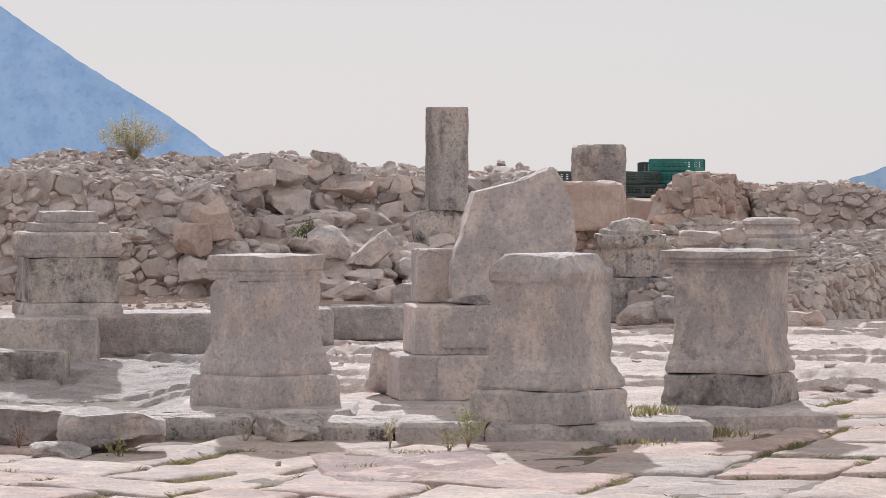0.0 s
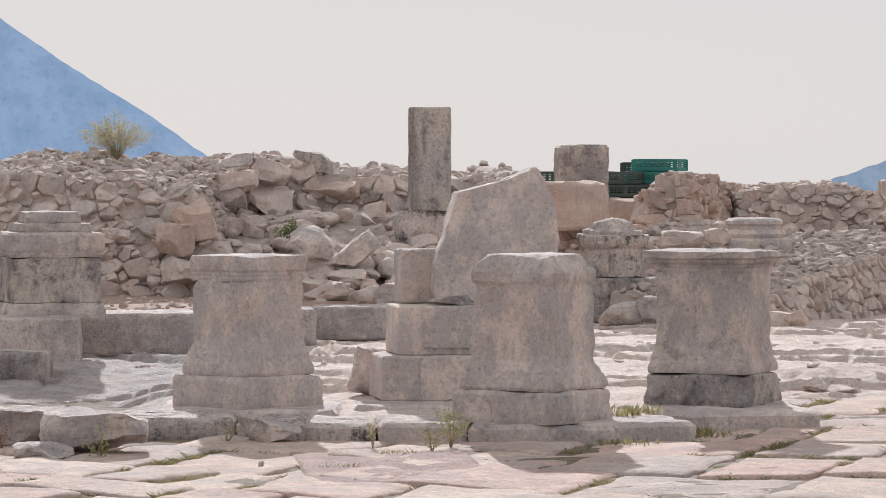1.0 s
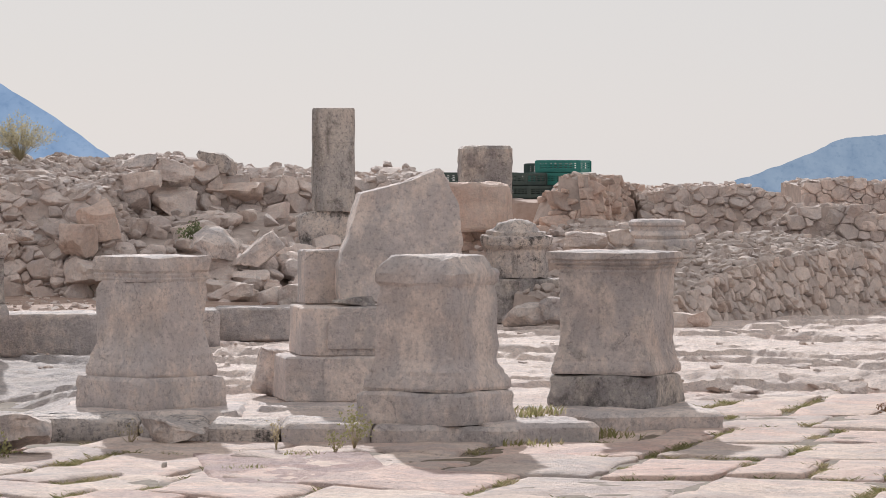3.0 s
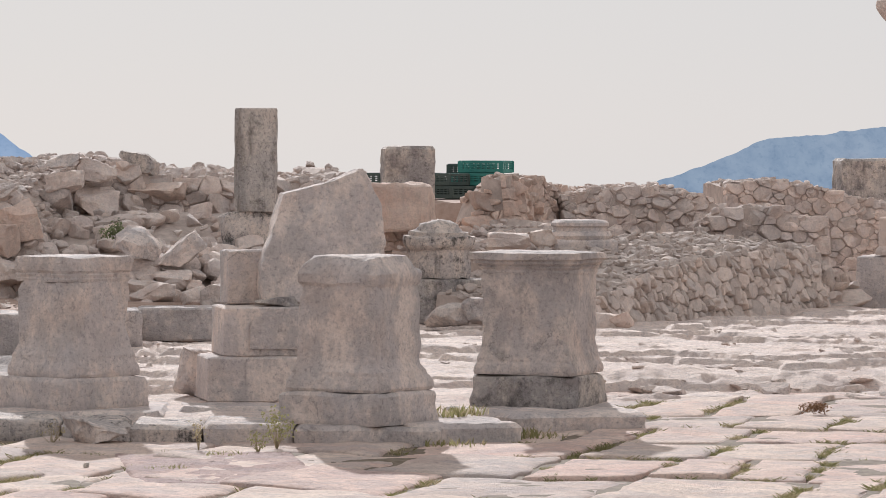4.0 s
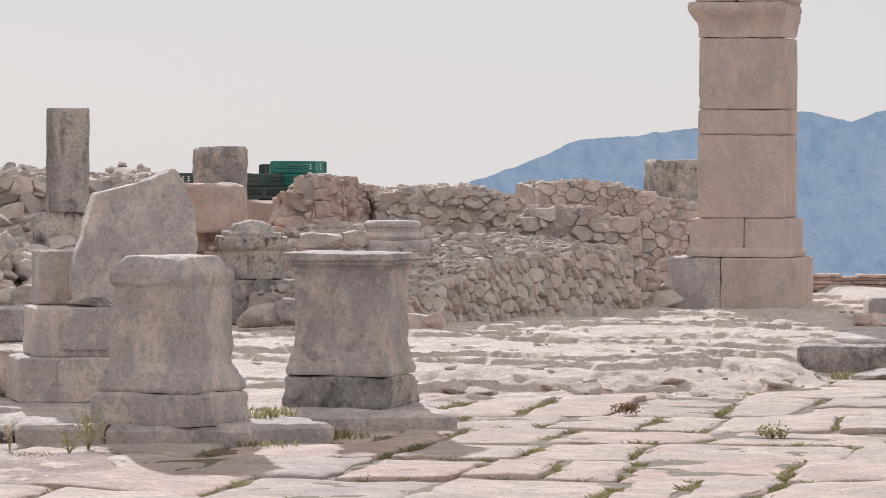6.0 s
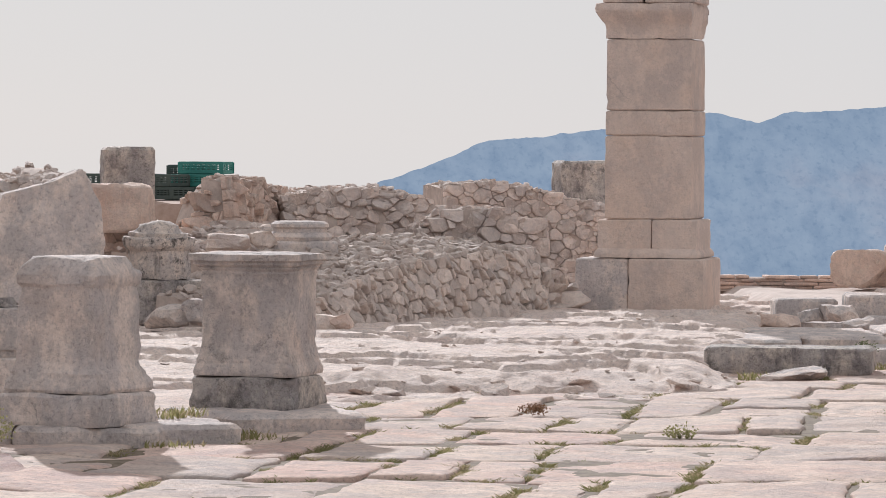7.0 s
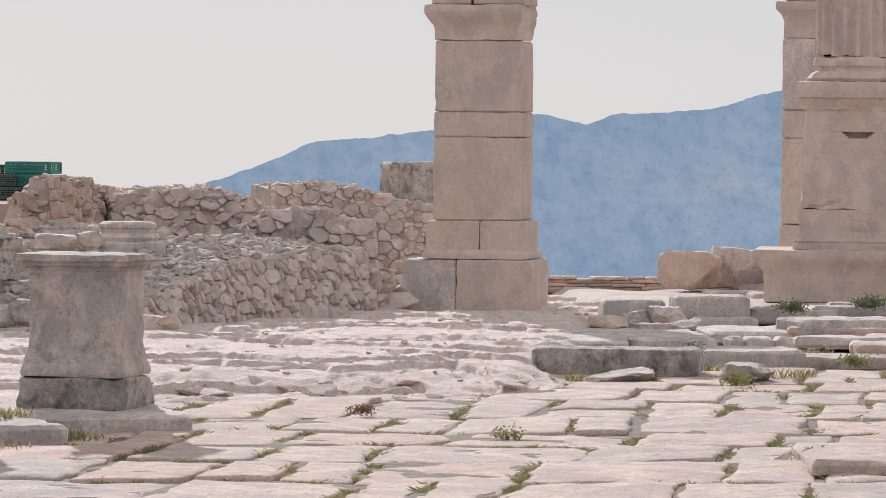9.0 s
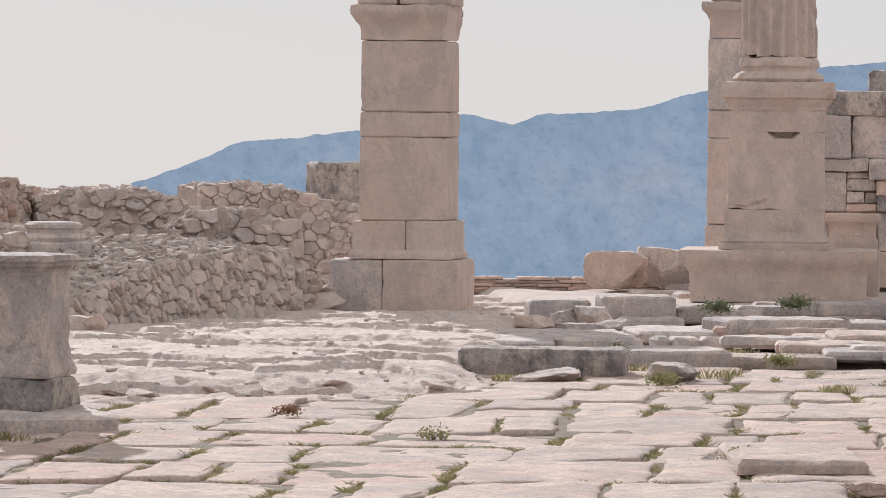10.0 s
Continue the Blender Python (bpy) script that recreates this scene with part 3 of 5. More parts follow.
# ---- rubble walls ----
rubble_wall("rubble_wall", (-4.765, 43.8), (-1.948, 43.3), 0.25,
            [(0, 1.2), (0.2, 1.22), (0.36, 1.24), (0.46, 1.18), (0.62, 1.16), (0.75, 1.1), (0.84, 1.05), (0.92, 0.8), (1, 0.25)], 0.115, 2.6, 0.5, M_RUBBLE, M_MORTAR,
            "long tumbled wall of pale rubble stones bound with earth", 11, 0.65, cap=2.2, sunk=0.02, rise=0.24)
rubble_wall("rubble_wall", (-2.170, 45.0), (1.289, 45.9), 0.25,
            [(0, 1.2), (0.2, 1.27), (0.3, 1.32), (0.42, 1.2), (0.6, 1.18), (0.75, 1.15), (0.88, 1.13), (1, 1.2)], 0.135, 2.2, 0.35, M_RUBBLE, M_MORTAR,
            "rubble wall with larger squared stones behind fallen blocks", 12, 0.5, sunk=0.05, rise=0.12)
rubble_wall("rubble_wall", (1.244, 49.0), (3.008, 49.6), 0.05,
            [(0, 0.95), (0.3, 0.95), (0.42, 0.78), (0.7, 0.8), (0.76, 1.18), (0.88, 1.32), (1, 1.34)], 0.12, 0.6, 0.12, M_PINK, M_MORTAR,
            "warm-toned rubble wall end with squared stones", 13, 0.35)
rubble_wall("rubble_wall", (2.959, 49.55), (4.092, 53.8), 0.05,
            [(0, 1.38), (0.35, 1.35), (0.6, 1.25), (1, 1.12)], 0.105, 0.3, 0.1, M_PINK, M_MORTAR,
            "pinkish rubble wall running back from the corner", 14, 0.6)
rubble_wall("rubble_wall", (2.603, 47.2), (3.885, 48.3), 0.05,
            [(0, 0.62), (0.4, 0.7), (0.7, 0.78), (1, 0.95)], 0.125, 1.5, 0.3, M_RUBBLE, M_MORTAR,
            "low rubble wall beside the old bases", 15, 0.5)
rubble_wall("rubble_wall", (3.62, 51.2), (6.642, 51.8), 0.05,
            [(0, 1.18), (0.2, 1.22), (0.4, 1.27), (0.55, 1.15), (0.62, 1.0), (0.8, 0.95), (1, 0.72)], 0.098, 1.4, 0.3, M_RUBBLE, M_MORTAR,
            "tumbled rubble wall with large stones on top", 16, 0.5)
rubble_wall("rubble_wall", (5.733, 54.0), (7.721, 54.3), 0.05,
            [(0, 1.26), (0.3, 1.32), (0.5, 1.26), (0.7, 1.15), (1, 1.02)], 0.1, 1.2, 0.1, M_RUBBLE, M_MORTAR,
            "upright coursed rubble wall behind the pier", 17, 0.3)
rubble_wall("rubble_wall", (5.05, 50.45), (6.5, 50.8), 0.05,
            [(0, 0.8), (0.2, 0.98), (0.45, 1.08), (0.7, 1.02), (1, 0.86)], 0.125, 0.5, 0.15, M_RUBBLE, M_MORTAR,
            "short tier of large stones before the tumbled wall", 24, 0.5)
rubble_wall("dry_stone_wall", (3.217, 44.0), (6.390, 49.6), 0.0,
            [(0, 0.2), (0.12, 0.32), (0.35, 0.53), (0.6, 0.64), (0.85, 0.66), (1, 0.66)], 0.12, 1.5, 0.3, M_DRY, M_MORTAR,
            "low dry-stone wall of packed grey-white stones", 18, 0.18, 0.95, category="dry wall", cap=1.8, sunk=0.3, rise=0.16, shares=(0.7, 0.55, 0.45, 0.36, 0.28))
rubble_wall("rubble_wall", (6.082, 49.3), (6.799, 50.2), 0.0,
            [(0, 0.66), (0.5, 0.55), (1, 0.12)], 0.14, 0.8, 0.5, M_DRY, M_MORTAR,
            "collapsed wall end of loose stones beside the pier", 19, 1.2)


# ---- altars and pedestals on the front step ----
def altar(x, y, z, turn, w, parts, mat, label, seed, plinth_mat=None, ratio=1.0, chip=0.12, cuts=()):
    """parts: (name, [(half-width share, height)...]); heights above the base."""
    top = thing("altar", pose(x, y, z - 0.012, 0, 0, turn), label, "altar", "stone altars")
    for i, (nm, prof) in enumerate(parts):
        bm = squared([(w * a, h) for a, h in prof], ratio, 0.016, 10, 0.03, 0.007, 6.0, seed + i, chip)
        knock(bm, int(seed * 10) + i, 14, 0.045, min(h for _, h in prof) + 0.05)
        knock(bm, int(seed * 10) + 40 + i, 26 if seed == 5.0 else 10, 0.055, 0.88)
        for q, d in cuts:
            q = Vector(q).normalized()
            for v in bm.verts:
                e = v.co.dot(q) - d - 0.02 * noise.fractal(v.co * 9, 1, 2, 3)
                if e > 0:
                    v.co -= q * e
        part(nm, bm, (plinth_mat or mat) if nm == "plinth" or (nm == "cornice" and mat is M_DARK) else mat, top, sharp=24)
    return top


altar(-1.237, 31.5, 0.0, 43, 0.30,
      [("plinth", [(1.24, 0), (1.27, 0.03), (1.265, 0.2), (1.22, 0.226)]),
       ("shaft", [(1.08, 0.23), (1.105, 0.25), (1.1, 0.29), (1.05, 0.33), (1.03, 0.35), (1.03, 0.375), (0.975, 0.41), (0.95, 0.45), (0.936, 0.6), (0.932, 0.86), (0.935, 0.89)]),
       ("cornice", [(0.93, 0.885), (0.955, 0.905), (0.945, 0.915), (0.97, 0.935), (0.955, 0.945), (0.99, 0.965), (0.985, 1.0), (1.0, 1.02), (0.99, 1.06)])],
      M_PALE, "pale moulded stone altar with a stepped cornice and cracked plinth", 2.0)
altar(0.716, 30.0, 0.0, 57, 0.317,
      [("plinth", [(1.22, 0), (1.25, 0.03), (1.25, 0.19), (1.2, 0.21)]),
       ("shaft", [(1.12, 0.215), (1.15, 0.235), (1.14, 0.27), (1.09, 0.305), (1.07, 0.32), (1.065, 0.345), (1.0, 0.38), (0.965, 0.42), (0.945, 0.6), (0.925, 0.85), (0.925, 0.91), (0.965, 0.935), (0.975, 0.99), (0.94, 1.015), (0.78, 1.105)])],
      M_PALE, "weathered stone altar with a chipped uneven top", 5.0, chip=0.12,
      cuts=(((-0.5, 0.2, 0.8), 1.07),))
altar(2.024, 31.8, 0.0, -23, 0.36,
      [("plinth", [(1.045, 0), (1.07, 0.03), (1.07, 0.21), (1.045, 0.225)]),
       ("shaft", [(1.0, 0.23), (1.02, 0.255), (1.005, 0.285), (0.965, 0.315), (0.95, 0.325), (0.95, 0.35), (0.92, 0.385), (0.905, 0.43), (0.893, 0.6), (0.893, 0.9), (0.905, 0.94)]),
       ("cornice", [(0.90, 0.93), (0.93, 0.95), (0.92, 0.965), (0.975, 0.985), (0.95, 0.995), (1.03, 1.012), (1.015, 1.03), (1.09, 1.042), (1.09, 1.085)])],
      M_GREY, "grey stone altar with flared base and sharp moulded cornice", 8.0, M_DARK)
altar(-3.155, 37.9, 0.37, 14, 0.372,
      [("plinth", [(1.08, 0), (1.1, 0.03), (1.08, 0.11), (1.05, 0.125)]),
       ("shaft", [(1.03, 0.13), (1.02, 0.16), (1.0, 0.47), (1.02, 0.5)]),
       ("cornice", [(1.03, 0.505), (1.06, 0.53), (1.05, 0.545), (1.08, 0.57), (1.09, 0.69), (1.05, 0.71), (0.83, 0.715), (0.84, 0.73), (0.8, 0.785), (0.62, 0.79), (0.63, 0.8), (0.6, 0.88)])],
      M_DARK, "dark lichen-stained altar with a stepped worn crown", 14.0, M_GREY, chip=0.3)

# base with the broken slab standing on it
base = thing("statue_base", pose(0.065, 32.4, 0.0, 0, 0, 8), "pale stone base of stacked blocks with a cracked plinth", "pedestal")
part("plinth", ashlar(0.871, 0.8, 0.316, 21, 0.007, 0.01, 0.04, 4.0, 0.02), M_PALE, base)
part("block", ashlar(0.697, 0.66, 0.348, 22, 0.005, 0.008, 0.04, 4.0, 0.02), M_PALE, base, m=pose(0.04, 0.03, 0.319))
panel = ashlar(0.486, 0.03, 0.235, 23, 0.003, 0.006)
part("panel", panel, M_PALE, base, "slightly raised panel", pose(0.12, -0.305, 0.373))
small = part("small_block", ashlar(0.31, 0.32, 0.383, 24, 0.008, 0.008, 0.04, 5.0, 0.02), M_PALE, None, "", pose(-0.049, 32.68, 0.676, 0, 0, 10))
tagged(small, "squared pale block set on the stone base", "stone block")

slab_bm = ashlar(0.90, 0.3, 1.0, 31, 0.010, 0.012, 0.03, 4.0, 0.0)
LEFT = [(0, -0.413), (0.1, -0.437), (0.35, -0.437), (0.6, -0.365), (0.8, -0.32), (1, -0.27)]
RIGHT = [(0, 0.465), (0.7, 0.46), (1, 0.43)]
CREST = [(0, 0.80), (0.15, 0.82), (0.5, 0.885), (0.8, 0.975), (0.86, 0.94), (0.93, 0.82), (1, 0.74)]
for v in slab_bm.verts:
    u, t = min(1, max(0, v.co.x / 0.9 + 0.5)), min(1, max(0, v.co.z))
    a = height_at(LEFT, t) + 0.012 * noise.noise((v.co.z * 9, 3, 1))
    b = height_at(RIGHT, t) + 0.012 * noise.noise((v.co.z * 9, 7, 1))
    v.co.x = a + (b - a) * u
    v.co.z = t * (height_at(CREST, u) + 0.008 * noise.noise((u * 12, v.co.y * 9, 2)))
    if t < 0.07 and -0.42 < v.co.x < -0.14:
        v.co.z += 0.02 * ease(0.07, 0.0, t) * (1 + 0.5 * noise.noise((v.co.x * 20, 0, 0)))
    v.co.y += 0.10 * t + 0.02 * noise.fractal(Vector((v.co.x * 3, 1, v.co.z * 3)), 1, 2, 3)
slab = part("broken_slab", slab_bm, M_PALE, None, "", pose(0.489, 32.42, 0.676, 0, 0, 6))
tagged(slab, "tall broken pale slab with a sloping jagged top", "stone slab")

# dark wedge added where only a shadowed notch lies under the slab
boulder("wedge_stone", 0.175, 32.22, 0.668, 0.314, 0.16, 0.076, 38, M_DARK, "dark wedge added in place of the shadow under the broken slab", (0, 0, 4), "stone", "", 3, 0.004)

# ---- kerb of large blocks behind the altars ----
def kerb_block(x, y, z, w, d, h, turn, seed, mat, label):
    ob = part("kerb_block", ashlar(w, d, h, seed, 0.008), mat, None, "", pose(x, y, z, 0, 0, turn))
    return tagged(ob, label, "stone block", "kerb blocks")


kerb_block(-3.330, 37.5, -0.02, 0.932, 0.9, 0.40, 3, 41, M_GREY, "large squared kerb block carrying the dark altar")
kerb_block(-2.484, 38.85, 0.0, 1.035, 0.7, 0.36, 4, 42, M_GREY, "long stained kerb block beside the dark altar")
kerb_block(-1.546, 40.35, 0.0, 1.075, 0.7, 0.33, 8, 43, M_GREY, "long stained kerb block in the row")
kerb_block(-0.661, 41.3, 0.02, 0.769, 0.6, 0.30, 3, 44, M_GREY, "long weathered kerb block with a ruled edge")
kerb_block(-1.071, 41.2, 0.02, 0.072, 0.6, 0.30, 3, 47, M_GREY, "narrow weathered kerb block in the row")
kerb_block(-0.021, 41.4, 0.02, 0.461, 0.6, 0.30, 3, 48, M_GREY, "weathered kerb block behind the stone base")
kerb_block(-3.303, 35.6, -0.12, 0.666, 0.6, 0.30, -2, 45, M_DARK, "low dark block lying before the kerb")

# ---- column on its pier ----
col = thing("column", pose(0.039, 44.0, 1.147, 0, 0, 20), "dark weathered stone column stump with pale lichen", "column")
part("shaft", turned([(0.205, 0), (0.21, 0.03), (0.208, 0.98), (0.2, 1.0)], 44, 0.04, 0.006, 5, 51), M_COLUMN, col)
pier = thing("pier", pose(-0.066, 44.1, 0.0, 0, 0, 12), "rough stone pier under the column", "pier")
part("pier_cap", knock(ashlar(0.52, 0.58, 0.37, 52, 0.03, 0.04, 0.03, 4.0, 0.25), 9, 18, 0.12), M_STAINED, pier, m=pose(0.02, 0, 0.774), sharp=26)
part("pier_block", ashlar(0.55, 0.6, 0.770, 53), M_GREY, pier)

# ---- old bases behind the altars ----
oldb = thing("base_of_column", pose(1.879, 45.2, 0.02, 0, 0, 10), "blackened worn column base on a square plinth", "column base")
zz = 0.465
part("plinth", ashlar(0.844, 0.7, zz - 0.03, 61, 0.012), M_DARK, oldb)
part("drum", turned([(0.30, 0), (0.305, 0.28), (0.33, 0.3), (0.355, 0.33), (0.36, 0.39), (0.35, 0.41), (0.30, 0.42), (0.30, 0.46), (0.24, 0.475), (0.2, 0.54), (0.12, 0.57)], 40, 0.02, 0.028, 5, 62), M_STAINED, oldb, m=pose(0, 0, zz - 0.02))
capb = thing("base_of_column", pose(3.46, 47.6, 0.62, 0, 0, 6) @ Matrix.Diagonal((1.2, 1.2, 1.25, 1)), "clean pale moulded column base on the low wall", "column base")
part("plinth", ashlar(0.58, 0.58, 0.14, 63, 0.006), M_PALE, capb)
part("torus", turned([(0.27, 0), (0.285, 0.03), (0.27, 0.06), (0.235, 0.075), (0.235, 0.1), (0.255, 0.115), (0.255, 0.14), (0.22, 0.16)], 40, 0.02, 0.004, 5, 64), M_PALE, capb, m=pose(0, 0, 0.143))

# ---- blocks on the walls ----
def lone_block(x, y, z, w, d, h, turn, seed, mat, label, amp=0.014):
    return tagged(part("stone_block", ashlar(w, d, h, seed, amp, 0.03, 0.05, 4.0, 0.12), mat, None, "", pose(x, y, z, 0, 0, turn)), label, "stone block")


lone_block(1.829, 53.2, 1.08, 0.596, 0.55, 0.674, 5, 71, M_DARK, "dark squared block standing on the upper level")
lone_block(7.923, 58.2, 0.0, 0.725, 0.7, 1.596, 4, 72, M_DARK, "dark lichened block standing behind the pier")
lone_block(1.616, 49.1, 0.850, 0.668, 0.6, 0.510, -12, 73, M_PINK, "big rough squared stone on the wall", 0.03)


# ---- the tall pier of ashlar courses ----
def course(parent, name, x0, x1, d0, d1, za, zb, seed, mat, label="", amp=0.006):
    return part(name, ashlar(x1 - x0, d1 - d0, zb - za - 0.006, seed, amp, 0.014, 0.07, 3.0, 0.02), mat, parent, label, pose((x0 + x1) / 2, (d0 + d1) / 2, za))


PX, PY = 7.506, 50.0
tall = thing("gate_pier", pose(PX, PY, 0.0, 0, 0, -19), "tall pier of smooth tan ashlar blocks with a moulded capital", "pier")
z1, z2, z3, z4, z5, z6 = 0.557, 0.993, 1.928, 2.212, 3.013, 3.379
M_TAN = stone("tan_ashlar", (0.70, 0.575, 0.505), (0.575, 0.48, 0.435), stain=(0.42, 0.36, 0.33), stain_amount=0.25, warm=(0.72, 0.55, 0.45), warm_amount=0.55, bump=0.5, vary=0.07, mottle=0.2, grain=0.35, cracks=0.4)
course(tall, "plinth_block", -0.80, -0.20, 0.0, 1.1, -0.1, z1, 81, M_PALE)
course(tall, "plinth_block", -0.194, 0.66, -0.02, 1.15, -0.1, z1, 82, M_TAN)
course(tall, "base_block", -0.56, 0.05, 0.06, 1.05, z1, z2, 83, M_TAN)
course(tall, "base_block", 0.056, 0.56, 0.06, 1.05, z1, z2, 84, M_TAN)
foot = squared([(0.585, 0), (0.59, 0.04), (0.575, 0.07), (0.55, 0.10)], 0.95, 0.012, 14, 0.03, 0.004, 4, 85)
part("base_moulding", foot, M_TAN, tall, m=pose(0, 0.56, z1 + 0.004))
course(tall, "shaft_block", -0.49, 0.49, 0.1, 1.0, z2, z3, 86, M_TAN)
course(tall, "shaft_block", -0.485, 0.495, 0.1, 1.0, z3, z4, 87, M_TAN)
course(tall, "shaft_block", -0.48, 0.485, 0.1, 1.0, z4, z5, 88, M_TAN)
capm = squared([(0.49, 0), (0.49, 0.1), (0.5, 0.16), (0.54, 0.22), (0.56, 0.25), (0.6, 0.3), (0.61, 0.34), (0.6, z6 - z5 + 0.03)], 0.92, 0.012, 16, 0.025, 0.008, 5, 89, 0.06)
for v in capm.verts:
    # its east side is broken off flush with the shaft
    if v.co.x > 0.5:
        v.co.x = 0.5 + 0.02 * noise.noise(v.co * 9)
part("capital", knock(capm, 3, 30, 0.09), M_TAN, tall, m=pose(0, 0.55, z5))
course(tall, "upper_block", -0.53, -0.08, 0.12, 1.0, z6 + 0.03, z6 + 0.5, 90, M_TAN)
course(tall, "upper_block", -0.05, 0.53, 0.12, 1.0, z6 + 0.03, z6 + 0.5, 91, M_TAN)

# ---- the fluted column on its pedestal ----
QX, QY = 12.113, 51.2
mon = thing("column_pedestal", pose(QX, QY, 0.0, 0, 0, -15), "tall moulded pedestal of pale ashlar carrying a fluted column", "pedestal")
q0, q1, q2, q3, q4 = 0.182, 0.660, 1.124, 2.018, 2.593
part("plinth", knock(squared([(1.01, -0.12), (1.01, q1 - q0 - 0.26), (1.05, q1 - q0 - 0.2), (1.1, q1 - q0 - 0.14), (1.13, q1 - q0 - 0.1), (1.13, q1 - q0)], 0.8, 0.015, 24, 0.05, 0.01, 3, 95, 0.04), 7, 34, 0.1), M_TAN, mon, m=pose(0.02, 0.35, q0))
part("base_moulding", knock(squared([(0.64, 0), (0.64, 0.06), (0.615, 0.075), (0.625, 0.1), (0.59, 0.15), (0.585, 0.18), (0.57, 0.2), (0.565, q2 - q1)], 1.0, 0.014, 20, 0.03, 0.008, 4, 96, 0.05), 7, 34, 0.1), M_TAN, mon, m=pose(-0.03, 0.3, q1 + 0.003))
die = knock(squared([(0.565, 0), (0.54, q3 - q2)], 1.0, 0.012, 34, 0.025, 0.006, 4, 97, 0.03), 7, 26, 0.08)
for v in die.verts:
    if v.co.y < -0.4 and v.co.z > q3 - q2 - 0.065 and abs(v.co.x - 0.1) < 0.17 - 1.2 * (q3 - q2 - v.co.z):
        v.co.y += 0.13
    crack = abs(v.co.z - 0.02 - 0.3 * (v.co.x + 0.36) * (1 if v.co.x > -0.36 else -0.2))
    if v.co.y < -0.4 and -0.45 < v.co.x < -0.1 and crack < 0.02:
        v.co.y += 0.025
part("die", die, M_TAN, mon, m=pose(-0.02, 0.3, q2 + 0.006), sharp=26)
part("cornice", knock(squared([(0.54, 0), (0.54, 0.24), (0.56, 0.26), (0.555, 0.29), (0.585, 0.33), (0.61, 0.37), (0.605, 0.385), (0.645, 0.40), (0.65, 0.5), (0.64, q4 - q3)], 1.0, 0.014, 20, 0.03, 0.012, 4, 98, 0.08), 7, 34, 0.1), M_TAN, mon, m=pose(0.0, 0.3, q3 + 0.006))
fl = thing("fluted_column", pose(12.194, 51.55, q4 + 0.012, 0, 0, 4), "broken fluted stone column on a moulded base", "column")
part("base_ring", knock(turned([(0.5, 0), (0.53, 0.04), (0.5, 0.1), (0.45, 0.13), (0.45, 0.16), (0.48, 0.19), (0.48, 0.24), (0.45, 0.29)], 64, 0.025, 0.016, 5, 99), 6, 40, 0.1), M_TAN, fl)
part("shaft", knock(turned([(0.45, 0.295), (0.44, 1.1), (0.435, 1.6)], 200, 0.05, 0.008, 4, 100, 18, 0.09), 5, 90, 0.08), M_TAN, fl)
# slender pilaster behind
pil = thing("pilaster", pose(12.698, 56.0, 0.0, 0, 0, -17), "slender pier of pale blocks behind the pedestal", "pier")
pz = [0.0, 0.857, 1.952, 2.310, 3.218]
for i in range(4):
    course(pil, "shaft_block", -0.36 if i else -0.38, 0.4, 0.0, 0.9, pz[i] + (0.003 if i else -0.1), pz[i + 1], 101 + i, M_PALE if i == 3 else M_TAN)
part("capital", squared([(0.37, 0), (0.37, 0.22), (0.4, 0.3), (0.46, 0.36), (0.47, 0.42), (0.46, 0.46)], 1.1, 0.012, 10, 0.03, 0.006, 5, 108), M_TAN, pil, m=pose(0.02, 0.45, pz[4] + 0.004))
course(pil, "upper_block", -0.34, 0.4, 0.05, 0.9, pz[4] + 0.47, pz[4] + 0.8, 109, M_TAN)


# ---- green plastic crates ----
def crate(mat):
    w, d, h, t = 0.55, 0.36, 0.15, 0.012
    top = thing("crate", pose(0, 0, 0), "green plastic harvest crate with slotted sides", "crate", "stacked crates")
    def bar(nm, x, y, z, a, b, c):
        bm = bmesh.new()
        bmesh.ops.create_cube(bm, size=1, matrix=Matrix.Translation((x, y, z)) @ Matrix.Diagonal((a, b, c, 1)))
        bmesh.ops.bevel(bm, geom=bm.edges[:], offset=0.003, segments=1, affect="EDGES")
        return part(nm, bm, mat, top)
    bar("bottom", 0, 0, 0.01, w, d, 0.016)
    for sgn in (-1, 1):
        for zz_, hh_ in ((0.132, 0.036), (0.098, 0.014), (0.073, 0.014), (0.03, 0.044)):
            bar("side_slat", 0, sgn * (d / 2), zz_, w, t, hh_)
            bar("end_slat", sgn * (w / 2), 0, zz_, t, d, hh_)
        for k in range(9):
            bar("side_rib", -w / 2 + 0.01 + (w - 0.02) * k / 8, sgn * (d / 2 - 0.001), 0.075, 0.06 if k in (0, 8) else 0.022, t, 0.135)
        for k in range(5):
            bar("end_rib", sgn * (w / 2 - 0.001), -d / 2 + 0.02 + (d - 0.04) * k / 4, 0.075, t, 0.024, 0.13)
    return top


c_new, c_old = crate(M_GREEN), crate(M_GREEN_OLD)
c_old["label"] = "dark faded plastic harvest crate with slotted sides"
CZ = 1.13
spots_ = [(c_old, 1130, 0.0, 0, -50), (c_old, 1120, 0.05, 1, -44), (c_old, 1168, 0.2, 0, -18), (c_old, 1178, 0.75, 1.72, -6), (c_old, 1175, 0.75, 0.72, -8), (c_new, 1185, 0.2, 1, -20), (c_new, 1200, 0.25, 2, -24), (c_old, 1175, 0.75, -0.28, -4), (c_old, 1082, 0.5, 0, 3), (c_old, 1082, 0.5, 1, 2), (c_old, 1025, 0.45, 0, 5), (c_old, 1025, 0.45, 1, 6)]
for i, (src, u, dy, lev, tn) in enumerate(spots_):
    m = pose((u - 784) * 0.006775, 54.2 + dy, CZ + 0.152 * lev, 0, 0, tn)
    if i == 0:
        c_old.matrix_basis = m
    elif i == 5:
        c_new.matrix_basis = m
    else:
        copy_thing(src, m)


